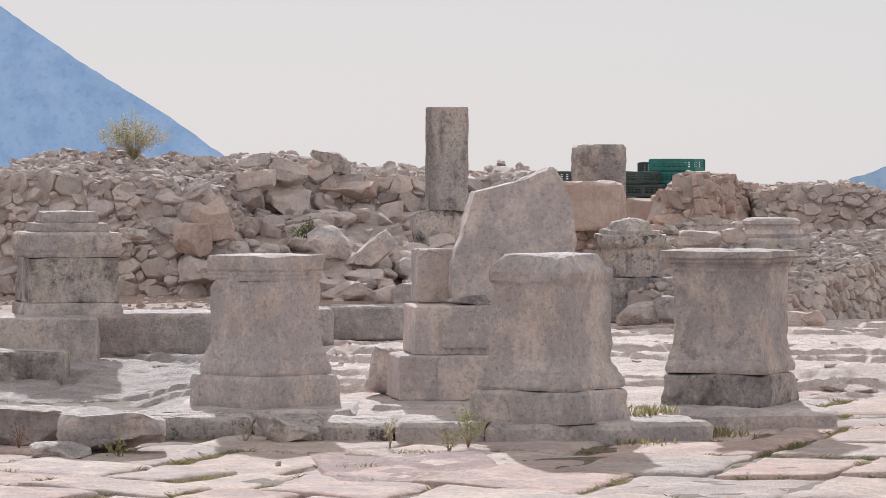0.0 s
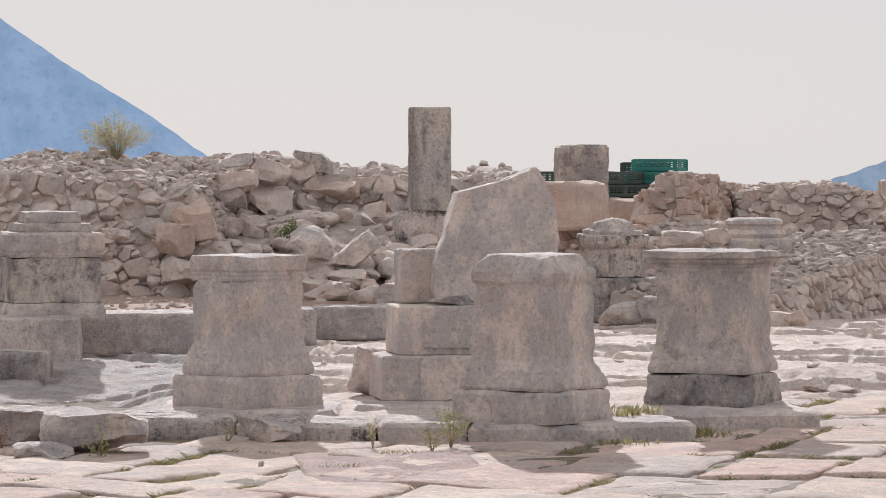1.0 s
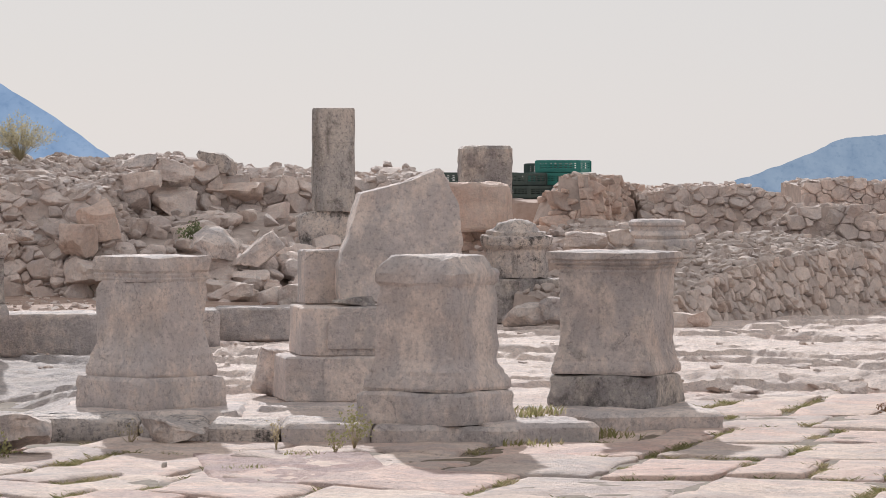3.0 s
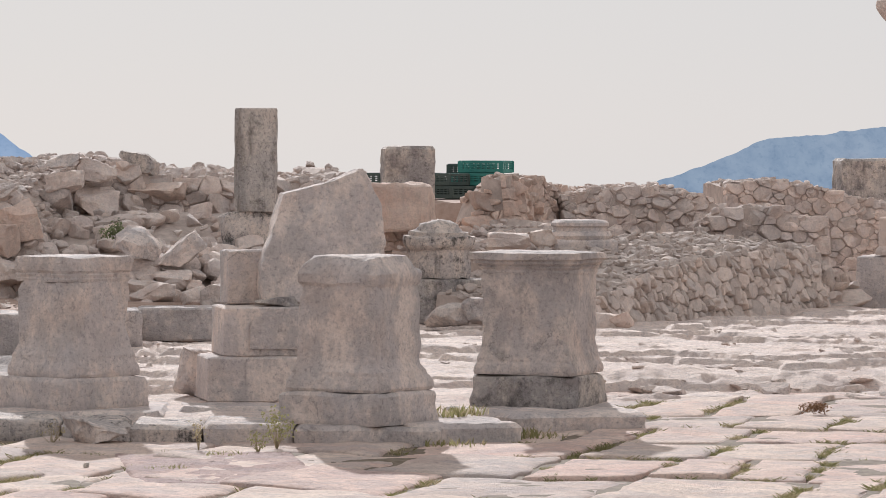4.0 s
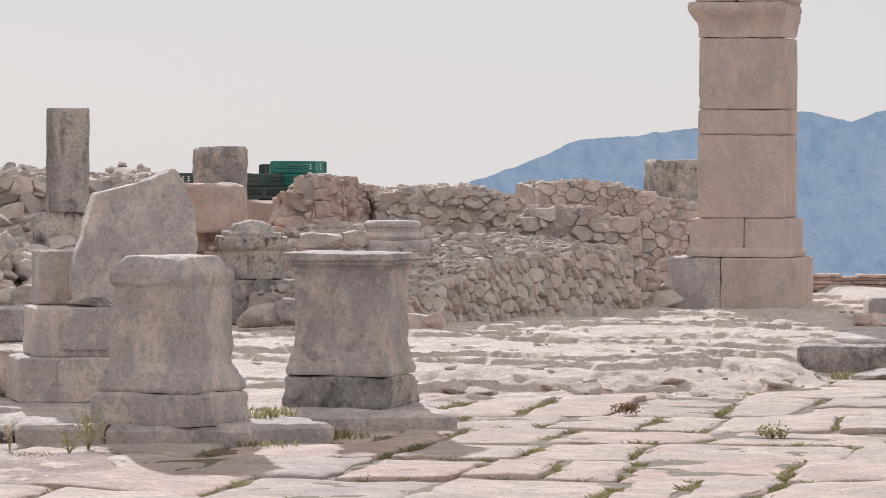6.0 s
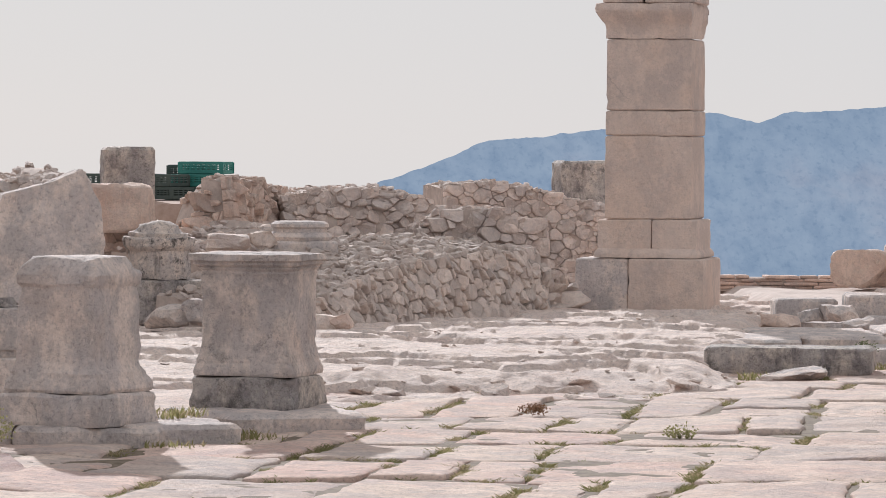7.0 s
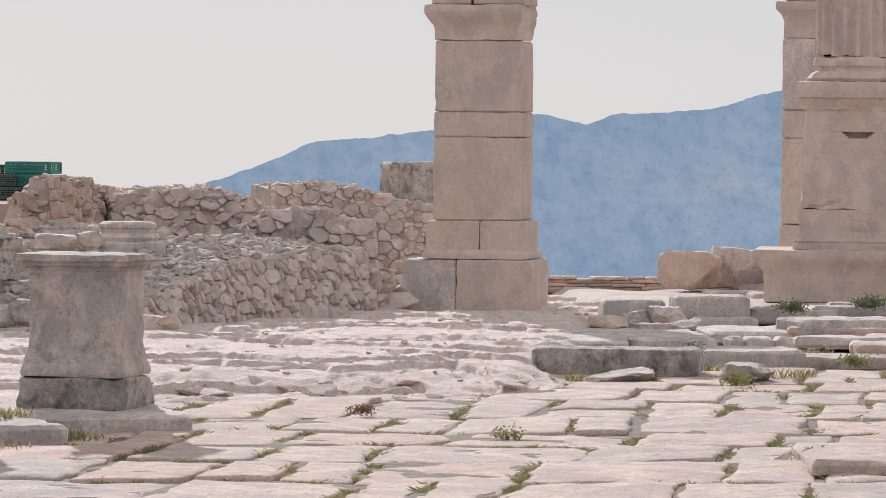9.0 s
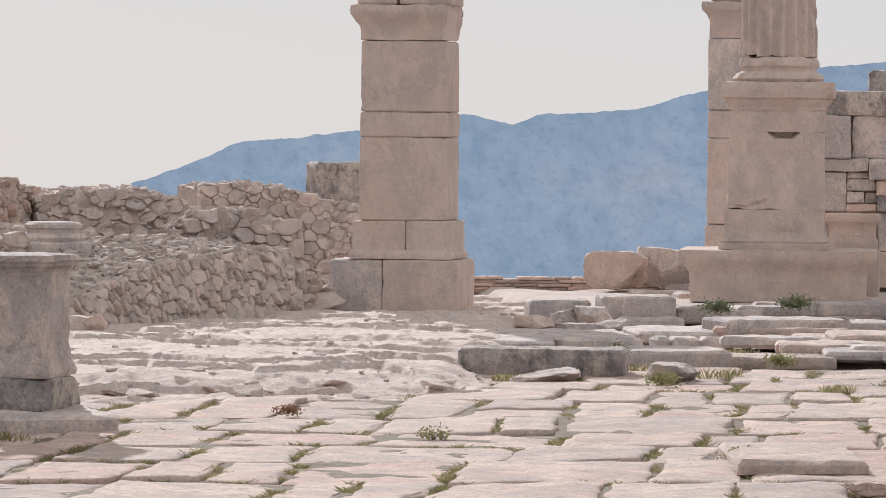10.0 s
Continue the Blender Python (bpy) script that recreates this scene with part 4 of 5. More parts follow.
# ---- the front step: a course of long worn blocks ----
def step_stone(x, y, z, w, d, h, turn, seed, mat=None, label="long worn step block of pale stone"):
    bm = ashlar(w, d, h, seed, 0.018, 0.028, 0.05, 3.5, 0.07)
    ob = part("step_block", bm, mat or M_GREY, None, "", pose(x, y, z, 0, 0, turn))
    return tagged(ob, label, "step block", "front step")


rng = random.Random(5)
edges_ = [(-170, 0.19, 30.1), (135, 0.17, 29.95), (445, 0.17, 29.75), (570, 0.15, 29.7), (700, 0.17, 29.55), (860, 0.16, 29.5), (1125, 0.16, 29.4)]
for i, ((u0, h, y), (u1, _, _)) in enumerate(zip(edges_, edges_[1:])):
    xa, xb = (u0 - 784) / 8000 * y, (u1 - 784) / 8000 * y
    step_stone((xa + xb) / 2, y + 0.42 + 0.04 * rng.uniform(-1, 1), -0.17, xb - xa - 0.008, 0.85, h + 0.005 * rng.uniform(-1, 1), rng.uniform(-1.8, 1.5), 200 + i, M_STAINED if i < 4 else M_GREY, "worn step block with dark lichen along its rim" if i < 4 else "long worn step block of pale stone")
step_stone(1.264, 30.15, -0.17, 0.804, 1.0, 0.162, 17, 210, M_PALE, "worn step block bending back towards the rock")
step_stone(1.801, 31.2, -0.17, 0.579, 1.0, 0.165, 30, 211, M_PALE, "worn step block under the grey altar")
step_stone(2.274, 31.55, -0.17, 0.665, 1.5, 0.165, 8, 212, M_PALE, "broad flat block carrying the grey altar")
step_stone(0.818, 30.75, -0.15, 0.985, 1.0, 0.145, 3, 213, M_PALE, "flat slab under the broken-topped altar")
step_stone(0.063, 32.2, -0.15, 1.185, 1.7, 0.145, 2, 214, M_PALE, "broad flat slab under the stone base")
step_stone(-1.225, 31.6, -0.15, 1.287, 1.5, 0.148, -2, 215, M_PALE, "broad flat slab under the moulded altar")

# loose stones before the step
boulder("loose_block", -2.099, 28.7, -0.16, 0.679, 0.6, 0.30, 301, M_GREY, "flat-topped loose block lying on the paving", (2, -1, 4))
boulder("loose_block", -2.680, 29.3, -0.15, 0.779, 0.6, 0.275, 302, M_GREY, "flat loose block against the front step", (1, 2, -5))
boulder("loose_stone", -2.394, 28.2, -0.13, 0.388, 0.3, 0.09, 303, M_GREY, "small flat stone lying on the paving", (0, 0, 8))
boulder("loose_stone", -1.022, 29.4, -0.13, 0.421, 0.35, 0.17, 304, M_GREY, "dark rounded stone at the foot of the step", (0, 3, 4))
boulder("loose_stone", -0.40, 32.75, -0.03, 0.36, 0.4, 0.36, 305, M_PALE, "pale rough boulder against the stone base", (0, 12, 4))
boulder("loose_stone", -0.982, 26.9, -0.09, 0.035, 0.035, 0.035, 306, M_DARK, "pebble lying on a paving slab", (0, 0, 4), sub=2, amp=0.002)

# fallen stones in the gap of the rubble wall
falls = [
    (443, 359, 62, 54, 44.9, 0.5, 0, -4, M_PALE, "pale cut block with a rounded end on the wall"),
    (508, 362, 80, 56, 45.3, 0.45, 6, 4, M_RUBBLE, "large rounded stone set in the wall"),
    (622, 341, 100, 44, 45.9, 0.9, 0, 2, M_PINK, "long squared stone on the wall top"),
    (378, 385, 76, 70, 43.8, 0.45, 10, -8, M_PINK, "big warm-toned stone at the wall corner"),
    (560, 392, 90, 34, 44.8, 0.5, 4, -10, M_RUBBLE, "flat stone lying in the tumbled gap"),
    (578, 428, 86, 44, 42.9, 0.5, 12, 18, M_PALE, "fallen pale block with a sunlit top"),
    (674, 440, 86, 40, 42.8, 0.35, 0, -38, M_PALE, "tilted pale slab leaning in the rubble"),
    (606, 516, 78, 42, 42.0, 0.4, 5, 4, M_RUBBLE, "pale boulder at the foot of the rubble"),
    (648, 492, 66, 36, 42.6, 0.4, 5, -6, M_RUBBLE, "flat boulder in the heap of rubble"),
    (712, 520, 52, 44, 42.0, 0.35, 5, 3, M_RUBBLE, "angular boulder beside the stone base"),
    (600, 465, 60, 34, 43.0, 0.4, 8, 9, M_RUBBLE, "grey boulder in the heap of rubble"),
    (505, 300, 74, 40, 45.4, 0.4, 0, 4, M_RUBBLE, "rounded stone on the wall top"),
    (452, 285, 60, 24, 45.2, 0.4, 0, -6, M_PALE, "flat pale stone on the wall top"),
    (580, 286, 70, 34, 45.9, 0.4, 0, 8, M_DARK, "dark pointed stone on the wall top"),
    (270, 318, 80, 36, 44.9, 0.4, 0, 3, M_RUBBLE, "large stone half sunk in the wall"),
    (460, 322, 66, 38, 44.8, 0.4, 0, -8, M_RUBBLE, "large stone half sunk in the wall"),
    (235, 415, 52, 22, 43.2, 0.3, 0, 5, M_PALE, "small flat pale stone on the slope"),
    (340, 425, 70, 60, 43.5, 0.4, 0, 0, M_PINK, "squared stone in the wall corner"),
    (348, 480, 70, 54, 43.4, 0.4, 0, 4, M_RUBBLE, "squared stone low in the wall corner"),
    (1130, 556, 80, 40, 43.6, 0.4, 0, -6, M_GREY, "rough boulder below the blackened base"),
    (1178, 548, 60, 46, 43.4, 0.4, 0, 6, M_GREY, "rough boulder below the blackened base"),
    (1240, 424, 80, 30, 47.0, 0.4, 0, 2, M_RUBBLE, "flat stone on the low wall"),
    (1300, 420, 50, 34, 47.2, 0.4, 0, -8, M_DRY, "grey stone on the low wall"),
    (1395, 570, 60, 40, 43.6, 0.4, 0, 10, M_DRY, "loose stone at the foot of the dry wall"),
    (1440, 568, 44, 30, 43.5, 0.3, 0, -20, M_PINK, "small loose stone at the foot of the dry wall"),
]
for i, (u, v, w, h, d, dep, rx, ry, mt, lb) in enumerate(falls):
    k = d / 8000
    boulder("fallen_stone", (u - 784) * k, d, EYE - (v + h / 2 - 235) * k, w * k, dep, h * k, 330 + i, mt, lb, (rx, ry, (i * 37) % 24 - 12), sub=4, amp=0.018)

heap = thing("rubble_heap", pose(0, 0, 0), "heap of small fallen rubble in the gap of the wall", "rubble heap")
rng = random.Random(57)
placed = []
for i in range(260):
    sx, sy = rng.uniform(-2.0, 0.1), rng.uniform(42.1, 45.0)
    w = rng.choice((0.09, 0.12, 0.15, 0.2, 0.28)) * rng.uniform(0.8, 1.2)
    placed.append((w, rng.randrange(99), pose(sx, sy, 0.33 + 0.27 * (sy - 42.1) + rng.uniform(-0.03, 0.05), rng.gauss(0, 14), rng.gauss(0, 14), rng.uniform(0, 360)) @ Matrix.Diagonal((w, w * rng.uniform(0.7, 1), w * rng.uniform(0.5, 0.8), 1))))
placed.sort(key=lambda q: -q[0])
for _, k, m in placed[:140]:
    ob = new("stone", rock_lib(M_RUBBLE)[k % 22])
    ob.parent, ob.matrix_basis = heap, m
joined_stones("small_rubble", [(k, m) for _, k, m in placed[140:]], rock_lib(M_RUBBLE), M_RUBBLE, heap)
heap_core = grid_sheet(steps(-2.1, 0.2, 0.1), steps(41.9, 45.2, 0.1), lambda x, y: 0.27 + 0.27 * (y - 42.1) + 0.05 * noise.noise((x * 4, y * 4, 1)))
part("core", heap_core, M_MORTAR, heap, "earth under the fallen stones")
heap_core.materials.append(M_MORTAR)

# ---- worn slabs and blocks at the back of the square ----
def slab_block(x, y, z, w, d, h, turn, seed, mat, label, tilt=0.0):
    ob = part("loose_slab", ashlar(w, d, h, seed, 0.014, 0.025, 0.06, 3.0, 0.06), mat, None, "", pose(x, y, z, tilt, 0, turn))
    return tagged(ob, label, "stone slab", "loose slabs")


slab_block(7.044, 38.5, -0.13, 1.440, 0.55, 0.235, -16, 401, M_DARK, "long dark-edged kerb block lying on the paving")
slab_block(8.504, 40.174, -0.170, 0.982, 1.000, 0.194, -2, 402, M_PALE, "long pale slab in the uneven steps")
slab_block(9.404, 40.455, -0.170, 1.272, 1.100, 0.120, -4, 403, M_PAVE, "low pale slab in the uneven steps")
slab_block(7.590, 42.785, -0.130, 0.682, 1.600, 0.134, -10, 404, M_PALE, "worn flat slab behind the dark-edged kerb block")
slab_block(8.395, 43.495, -0.120, 0.830, 1.300, 0.120, 2, 405, M_PALE, "worn flat slab in the uneven steps")
slab_block(8.319, 44.381, -0.110, 1.269, 1.600, 0.099, -4, 406, M_PALE, "broad pale slab in the uneven steps")
slab_block(9.511, 44.745, -0.110, 0.905, 1.700, 0.121, -5, 407, M_PALE, "broad pale slab in the uneven steps")
slab_block(9.140, 43.537, -0.130, 0.163, 0.400, 0.110, 0, 408, M_GREY, "small squared stone of the step row")
slab_block(9.356, 43.429, -0.130, 0.286, 0.400, 0.115, -1, 409, M_PALE, "small squared stone of the step row")
slab_block(9.725, 43.330, -0.130, 0.453, 0.400, 0.115, -2, 410, M_PALE, "squared stone of the step row")
slab_block(10.404, 43.296, -0.130, 0.872, 0.500, 0.125, -3, 411, M_GREY, "long stone of the step row")
slab_block(8.951, 48.077, -0.050, 0.675, 0.600, 0.229, -4, 412, M_GREY, "squared grey block in the uneven steps")
slab_block(9.784, 47.988, -0.070, 0.803, 0.800, 0.306, -5, 413, M_GREY, "tall grey block with weeds at its foot")
slab_block(10.516, 48.193, -0.070, 0.579, 0.800, 0.199, -3, 414, M_GREY, "weathered grey slab in the uneven steps")
slab_block(11.240, 48.399, -0.070, 0.867, 1.100, 0.170, -3, 415, M_PALE, "pale slab in the uneven steps")
slab_block(10.490, 44.304, -0.100, 1.316, 0.900, 0.236, 6, 416, M_GREY, "big tilted grey slab with weeds below")
slab_block(9.822, 47.352, -0.080, 0.648, 0.500, 0.097, -2, 417, M_PALE, "flat pale stone before the grey block")
slab_block(11.497, 52.716, -0.010, 0.512, 0.500, 0.116, -3, 418, M_PALE, "thin pale slab before the pedestal")
slab_block(11.233, 53.537, 0.000, 0.706, 0.500, 0.097, 2, 419, M_PALE, "thin pale slab before the pedestal")
slab_block(11.649, 51.336, -0.020, 0.211, 0.400, 0.139, -3, 420, M_PALE, "small squared block before the pedestal")
slab_block(11.857, 51.356, -0.020, 0.153, 0.400, 0.146, -3, 421, M_PALE, "small squared block before the pedestal")
slab_block(12.521, 50.999, -0.020, 1.267, 0.600, 0.145, -3, 422, M_PALE, "long low slab before the pedestal")
slab_block(12.929, 54.952, 0.000, 2.621, 1.000, 0.138, -14, 423, M_PALE, "long flat slab at the foot of the pedestal")
boulder("loose_stone", 8.178, 45.255, -0.080, 0.405, 0.400, 0.196, 430, M_PINK, "rounded warm stone in the uneven steps", (0, 0, -10))
boulder("loose_stone", 8.769, 46.675, -0.070, 0.267, 0.350, 0.190, 431, M_GREY, "tilted grey stone in the uneven steps", (0, -14, -10))
boulder("loose_stone", 9.029, 46.421, -0.080, 0.416, 0.450, 0.252, 432, M_PALE, "angular pale stone in the uneven steps", (0, 0, 14))
boulder("loose_stone", 9.097, 45.593, -0.100, 0.290, 0.300, 0.158, 433, M_PALE, "small angular stone in the uneven steps", (0, -12, 30))
boulder("loose_stone", 8.699, 45.884, -0.100, 0.685, 0.400, 0.119, 434, M_PALE, "flat rough stone in the uneven steps", (0, 0, 4))
boulder("loose_stone", 8.005, 37.573, -0.200, 0.466, 0.600, 0.222, 435, M_GREY, "rough grey stone lying on the paving", (0, 0, -8))
boulder("loose_stone", 6.873, 37.547, -0.200, 0.619, 0.600, 0.171, 436, M_GREY, "rough low stone lying on the paving", (0, 0, -4))
boulder("fallen_block", 10.911, 54.6, 0.078, 0.763, 0.6, 0.479, 420, M_PINK, "big cut block on the low brick wall", (0, 0, -20))
boulder("fallen_block", 11.569, 54.9, 0.067, 0.767, 0.6, 0.520, 421, M_PALE, "pale cut block on the low brick wall", (0, 4, -15))
brick_wall = thing("brick_wall", pose(10.555, 55.4, 0.035, 0, 0, -6), "low ruined wall of flat reddish bricks in thick mortar", "brick wall")
BW = 1.388
rng = random.Random(23)
core = ashlar(2 * BW - 0.1, 0.4, 0.16, 7, 0.015, 0.02, 0.08)
part("core", core, M_DUST, brick_wall, "crumbling mortar core", pose(0, 0.26, -0.03))
part("core", ashlar(0.75 * BW, 0.4, 0.28, 8, 0.015, 0.02, 0.08), M_DUST, brick_wall, "crumbling mortar core", pose(0.6 * BW, 0.27, -0.03))
M_BRICK = stone("flat_brick", (0.74, 0.565, 0.48), (0.60, 0.45, 0.38), stain_amount=0.2, warm=(0.62, 0.40, 0.31), warm_amount=0.5, bump=0.4, scale=1.5, vary=0.25, grain=0.3)
brick_kinds = [mesh_of(ashlar(ln, 0.3, 0.034, 20 + i, 0.005, 0.006, 0.09), M_BRICK) for i, ln in enumerate((0.16, 0.22, 0.28, 0.34, 0.42))]
for c_ in range(7):
    bx = -BW if c_ < 4 else 0.22 * BW
    while bx < BW - 0.1:
        kind = rng.randrange(5)
        ln = (0.16, 0.22, 0.28, 0.34, 0.42)[kind]
        if c_ < 3 or rng.random() < 0.75:
            ob = new("brick", brick_kinds[kind])
            ob.parent = brick_wall
            ob.matrix_basis = pose(bx + ln / 2, 0.16 + rng.uniform(-0.015, 0.02) + 0.004 * c_, c_ * 0.043 + rng.uniform(-0.003, 0.003), rng.gauss(0, 1), rng.gauss(0, 1), rng.gauss(0, 2))
        bx += ln + rng.uniform(0.012, 0.03)
bank("ground_platform", 8.998, 15.2, 49.0, 58.5, 0.05, "trodden reddish earth beyond the uneven steps", M_DUST)

rng = random.Random(31)
for i in range(44):
    sx, sy = rng.uniform(7.4, 12.6), rng.uniform(39.3, 49.2)
    if abs(sx / sy - 0.27) > 0.04 or sx / sy < 0.235:
        continue
    slab_block(sx, sy, -0.10 + 0.012 * (sy - 39), rng.uniform(0.5, 1.5), rng.uniform(0.5, 1.0), rng.uniform(0.08, 0.16), -13 + rng.gauss(0, 7), 500 + i, rng.choice((M_PALE, M_PAVE, M_GREY)), "worn flat slab lying in the uneven steps", rng.gauss(0, 1.5))

# broken rock along the edge of the bedrock
rng = random.Random(41)
chips = thing("broken_rock", pose(0, 0, 0), "broken pale stones along the edge of the bedrock", "stones")
placed = []
for i in range(60):
    sx = rng.uniform(1.6, 7.4)
    sy = rock_front(sx) + rng.gauss(0.2, 0.45) + 1.2 * rng.random() ** 3
    w = rng.choice((0.05, 0.07, 0.1, 0.14, 0.2, 0.28))
    placed.append((rng.randrange(99), pose(sx, sy, max(PAVE_Z - 0.01, bedrock_height(sx, sy)) + 0.01, rng.gauss(0, 10), rng.gauss(0, 10), rng.uniform(0, 360)) @ Matrix.Diagonal((w, w * rng.uniform(0.6, 1), w * rng.uniform(0.2, 0.34), 1))))
for k, m in placed:
    ob = new("stone", rock_lib(M_BEDROCK)[k % 22])
    ob.parent, ob.matrix_basis = chips, m
placed = []
scree = thing("scree", pose(0, 0, 0), "small loose stones scattered over the bedrock", "stones", kind="stuff")
for i in range(220):
    sx, sy = rng.uniform(-3.8, 9), rng.uniform(34, 49.5)
    w = rng.choice((0.03, 0.04, 0.05, 0.08))
    placed.append((rng.randrange(99), pose(sx, sy, bedrock_height(sx, sy) + 0.005, rng.gauss(0, 10), rng.gauss(0, 10), rng.uniform(0, 360)) @ Matrix.Diagonal((w, w * rng.uniform(0.6, 1), w * 0.5, 1))))
joined_stones("stones", placed, rock_lib(M_BEDROCK), M_BEDROCK, scree)
# gravel on the earth terrace
gravel = thing("gravel", pose(0, 0, 0), "small stones scattered on the earth terrace", "stones", kind="stuff")
placed = []
for i in range(500):
    sx, sy = rng.uniform(-4.6, 0.1), rng.uniform(38.6, 44)
    if sy < min(41.4, 37.5 + (sx + 3.35) * 1.45) + 0.6:
        continue
    w = rng.choice((0.02, 0.03, 0.045, 0.07, 0.12))
    placed.append((rng.randrange(99), pose(sx, sy, 0.335, 0, 0, rng.uniform(0, 360)) @ Matrix.Diagonal((w, w * 0.8, w * 0.6, 1))))
joined_stones("stones", placed, rock_lib(M_RUBBLE), M_RUBBLE, gravel)

slab_block(6.641, 27.6, -0.14, 0.805, 1.7, 0.105, -8, 480, M_PAVE, "large raised paving block with a rough pink top")
slab_block(-0.2, 27.3, -0.175, 1.15, 2.6, 0.062, 5, 483, M_ROSE, "rough reddish worn slab before the front step")
boulder("loose_stone", 6.566, 25.3, -0.12, 0.346, 0.3, 0.075, 481, M_PINK, "rounded brown stone lying on the paving", (0, 0, 10))
boulder("bundle", 10.587, 50.5, 0.08, 0.227, 0.15, 0.07, 482, M_GREEN_OLD, "small dark bundle lying before the low brick wall", (0, 0, 10), "bundle", "", 3, 0.01)

# ruined ashlar wall beside the pedestal
rw = thing("ashlar_wall", pose(14.026, 55.0, 0.0, 0, 0, -16), "ruined wall of mixed pale and dark ashlar blocks", "stone wall")
k_ = 55 / 8000
blocks_ = [(1440, 1505, 204, 281, M_PALE), (1506, 1610, 203, 281, M_PALE), (1450, 1610, 160, 203, M_DARK), (1440, 1537, 282, 305, M_PALE), (1538, 1610, 282, 320, M_PALE), (1498, 1536, 306, 318, M_GREY), (1498, 1550, 319, 340, M_DARK), (1551, 1610, 321, 349, M_PINK), (1498, 1530, 341, 362, M_GREY), (1531, 1552, 341, 362, M_DARK), (1440, 1497, 306, 377, M_PALE), (1498, 1552, 363, 377, M_PINK), (1553, 1610, 350, 377, M_DARK), (1556, 1610, 378, 450, M_GREY), (1556, 1610, 451, 516, M_TAN)]
part("core", ashlar(166 * k_, 0.4, 330 * k_, 449, 0.01), M_MORTAR, rw, "broken mortar core", pose(10 * k_, 0.42, 0.051))
for i, (ua, ub, va, vb, mt) in enumerate(blocks_):
    part("ashlar_block", ashlar((ub - ua) * k_, 0.6, (vb - va) * k_, 450 + i, 0.012, 0.012, 0.05), mt, rw, "", pose(((ua + ub) / 2 - 1515) * k_, 0.04 * ((i * 3) % 4), 0.051 + 0.05 + (516 - vb) * k_))
side = thing("half_pedestal", pose(13.467, 53.0, 0.0, 0, 0, -15), "moulded pedestal fragment of pale stone beside the tall pedestal", "pedestal")
part("base", ashlar(0.66, 0.6, 0.616, 471, 0.01), M_TAN, side)
part("moulding", squared([(0.3, 0), (0.3, 0.1), (0.28, 0.13), (0.27, 0.25), (0.29, 0.31), (0.33, 0.34), (0.34, 0.4), (0.33, 0.43)], 0.9, 0.012, 10, 0.025, 0.008, 4, 472, 0.05), M_TAN, side, m=pose(0, 0.3, 0.616 + 0.003))
lone_block(14.589, 55.6, 2.497, 0.528, 0.5, 0.320, -14, 470, M_DARK, "dark lichened block on top of the ruined wall")


# ---- plants ----
def blades(rng, x, y, z, count, high, spread, wide=0.006, lean=0.5):
    out = []
    for _ in range(count):
        a, r = rng.uniform(0, 6.283), spread * math.sqrt(rng.random())
        bx, by = x + r * math.cos(a), y + r * math.sin(a)
        h = high * rng.uniform(0.45, 1.1)
        ln = h * lean * rng.uniform(0.2, 1.2)
        b = rng.uniform(0, 6.283)
        dx, dy = ln * math.cos(b), ln * math.sin(b)
        c, s = math.cos(b + 1.57) * wide, math.sin(b + 1.57) * wide
        mid = (bx + dx * 0.4, by + dy * 0.4, z + h * 0.6)
        out.append(((bx - c, by - s, z), (bx + c, by + s, z), (mid[0] + c * 0.8, mid[1] + s * 0.8, mid[2]), (bx + dx, by + dy, z + h), (mid[0] - c * 0.8, mid[1] - s * 0.8, mid[2])))
    return out


def blade_mesh(polys, mat):
    verts, faces = [], []
    for p in polys:
        b = len(verts)
        verts += p
        faces.append(tuple(range(b, b + len(p))))
    me = bpy.data.meshes.new("mesh")
    me.from_pydata(verts, [], faces)
    me.materials.append(mat)
    return me


def twigs(rng, count, high, spread, thick, droop=0.2, leaf=0.02, leaves=6):
    """Stems fanning from the origin, and small leaves along them."""
    stems, lv = bmesh.new(), []
    for _ in range(count):
        a, t = rng.uniform(0, 6.283), rng.random() ** 0.6
        h = high * rng.uniform(0.6, 1.05) * (1 - 0.35 * t)
        pts = []
        for k in range(5):
            q = k / 4
            r = spread * t * q ** 1.2
            pts.append(Vector((r * math.cos(a), r * math.sin(a), h * q - droop * t * h * q * q)) + Vector((rng.uniform(-1, 1), rng.uniform(-1, 1), 0)) * 0.03 * high * q)
        prev = None
        for k, p in enumerate(pts):
            w = thick * (1 - 0.8 * k / 4)
            ring = [stems.verts.new(p + Vector((w * math.cos(c), w * math.sin(c), 0))) for c in (0, 2.09, 4.19)]
            if prev:
                for i in range(3):
                    stems.faces.new((prev[i], prev[(i + 1) % 3], ring[(i + 1) % 3], ring[i]))
            prev = ring
        for _ in range(leaves):
            q = rng.uniform(0.3, 1.0) ** 0.6 * 4
            i = min(3, int(q))
            p = pts[i].lerp(pts[i + 1], q - i) + Vector((rng.gauss(0, 1), rng.gauss(0, 1), rng.gauss(0, 1))) * leaf * 0.9
            d1 = Vector((rng.gauss(0, 1), rng.gauss(0, 1), rng.gauss(0, 1))).normalized() * leaf
            d2 = d1.orthogonal().normalized() * leaf * 0.35
            lv.append((tuple(p - d1 * 0.5), tuple(p + d2), tuple(p + d1 * 0.5), tuple(p - d2)))
    return stems, lv


def plant(name, x, y, z, high, spread, count, stem_mat, leaf_mat, label, category, seed, leaf=0.02, leaves=8, thick=0.004):
    rng = random.Random(seed)
    top = thing(name, pose(x, y, z), label, category)
    st, lv = twigs(rng, count, high, spread, thick, 0.2, leaf, leaves)
    part("stalk", st, stem_mat, top)["kind"] = "stuff"
    ob = part("foliage", blade_mesh(lv, leaf_mat), leaf_mat, top)
    ob["kind"] = "stuff"
    return top


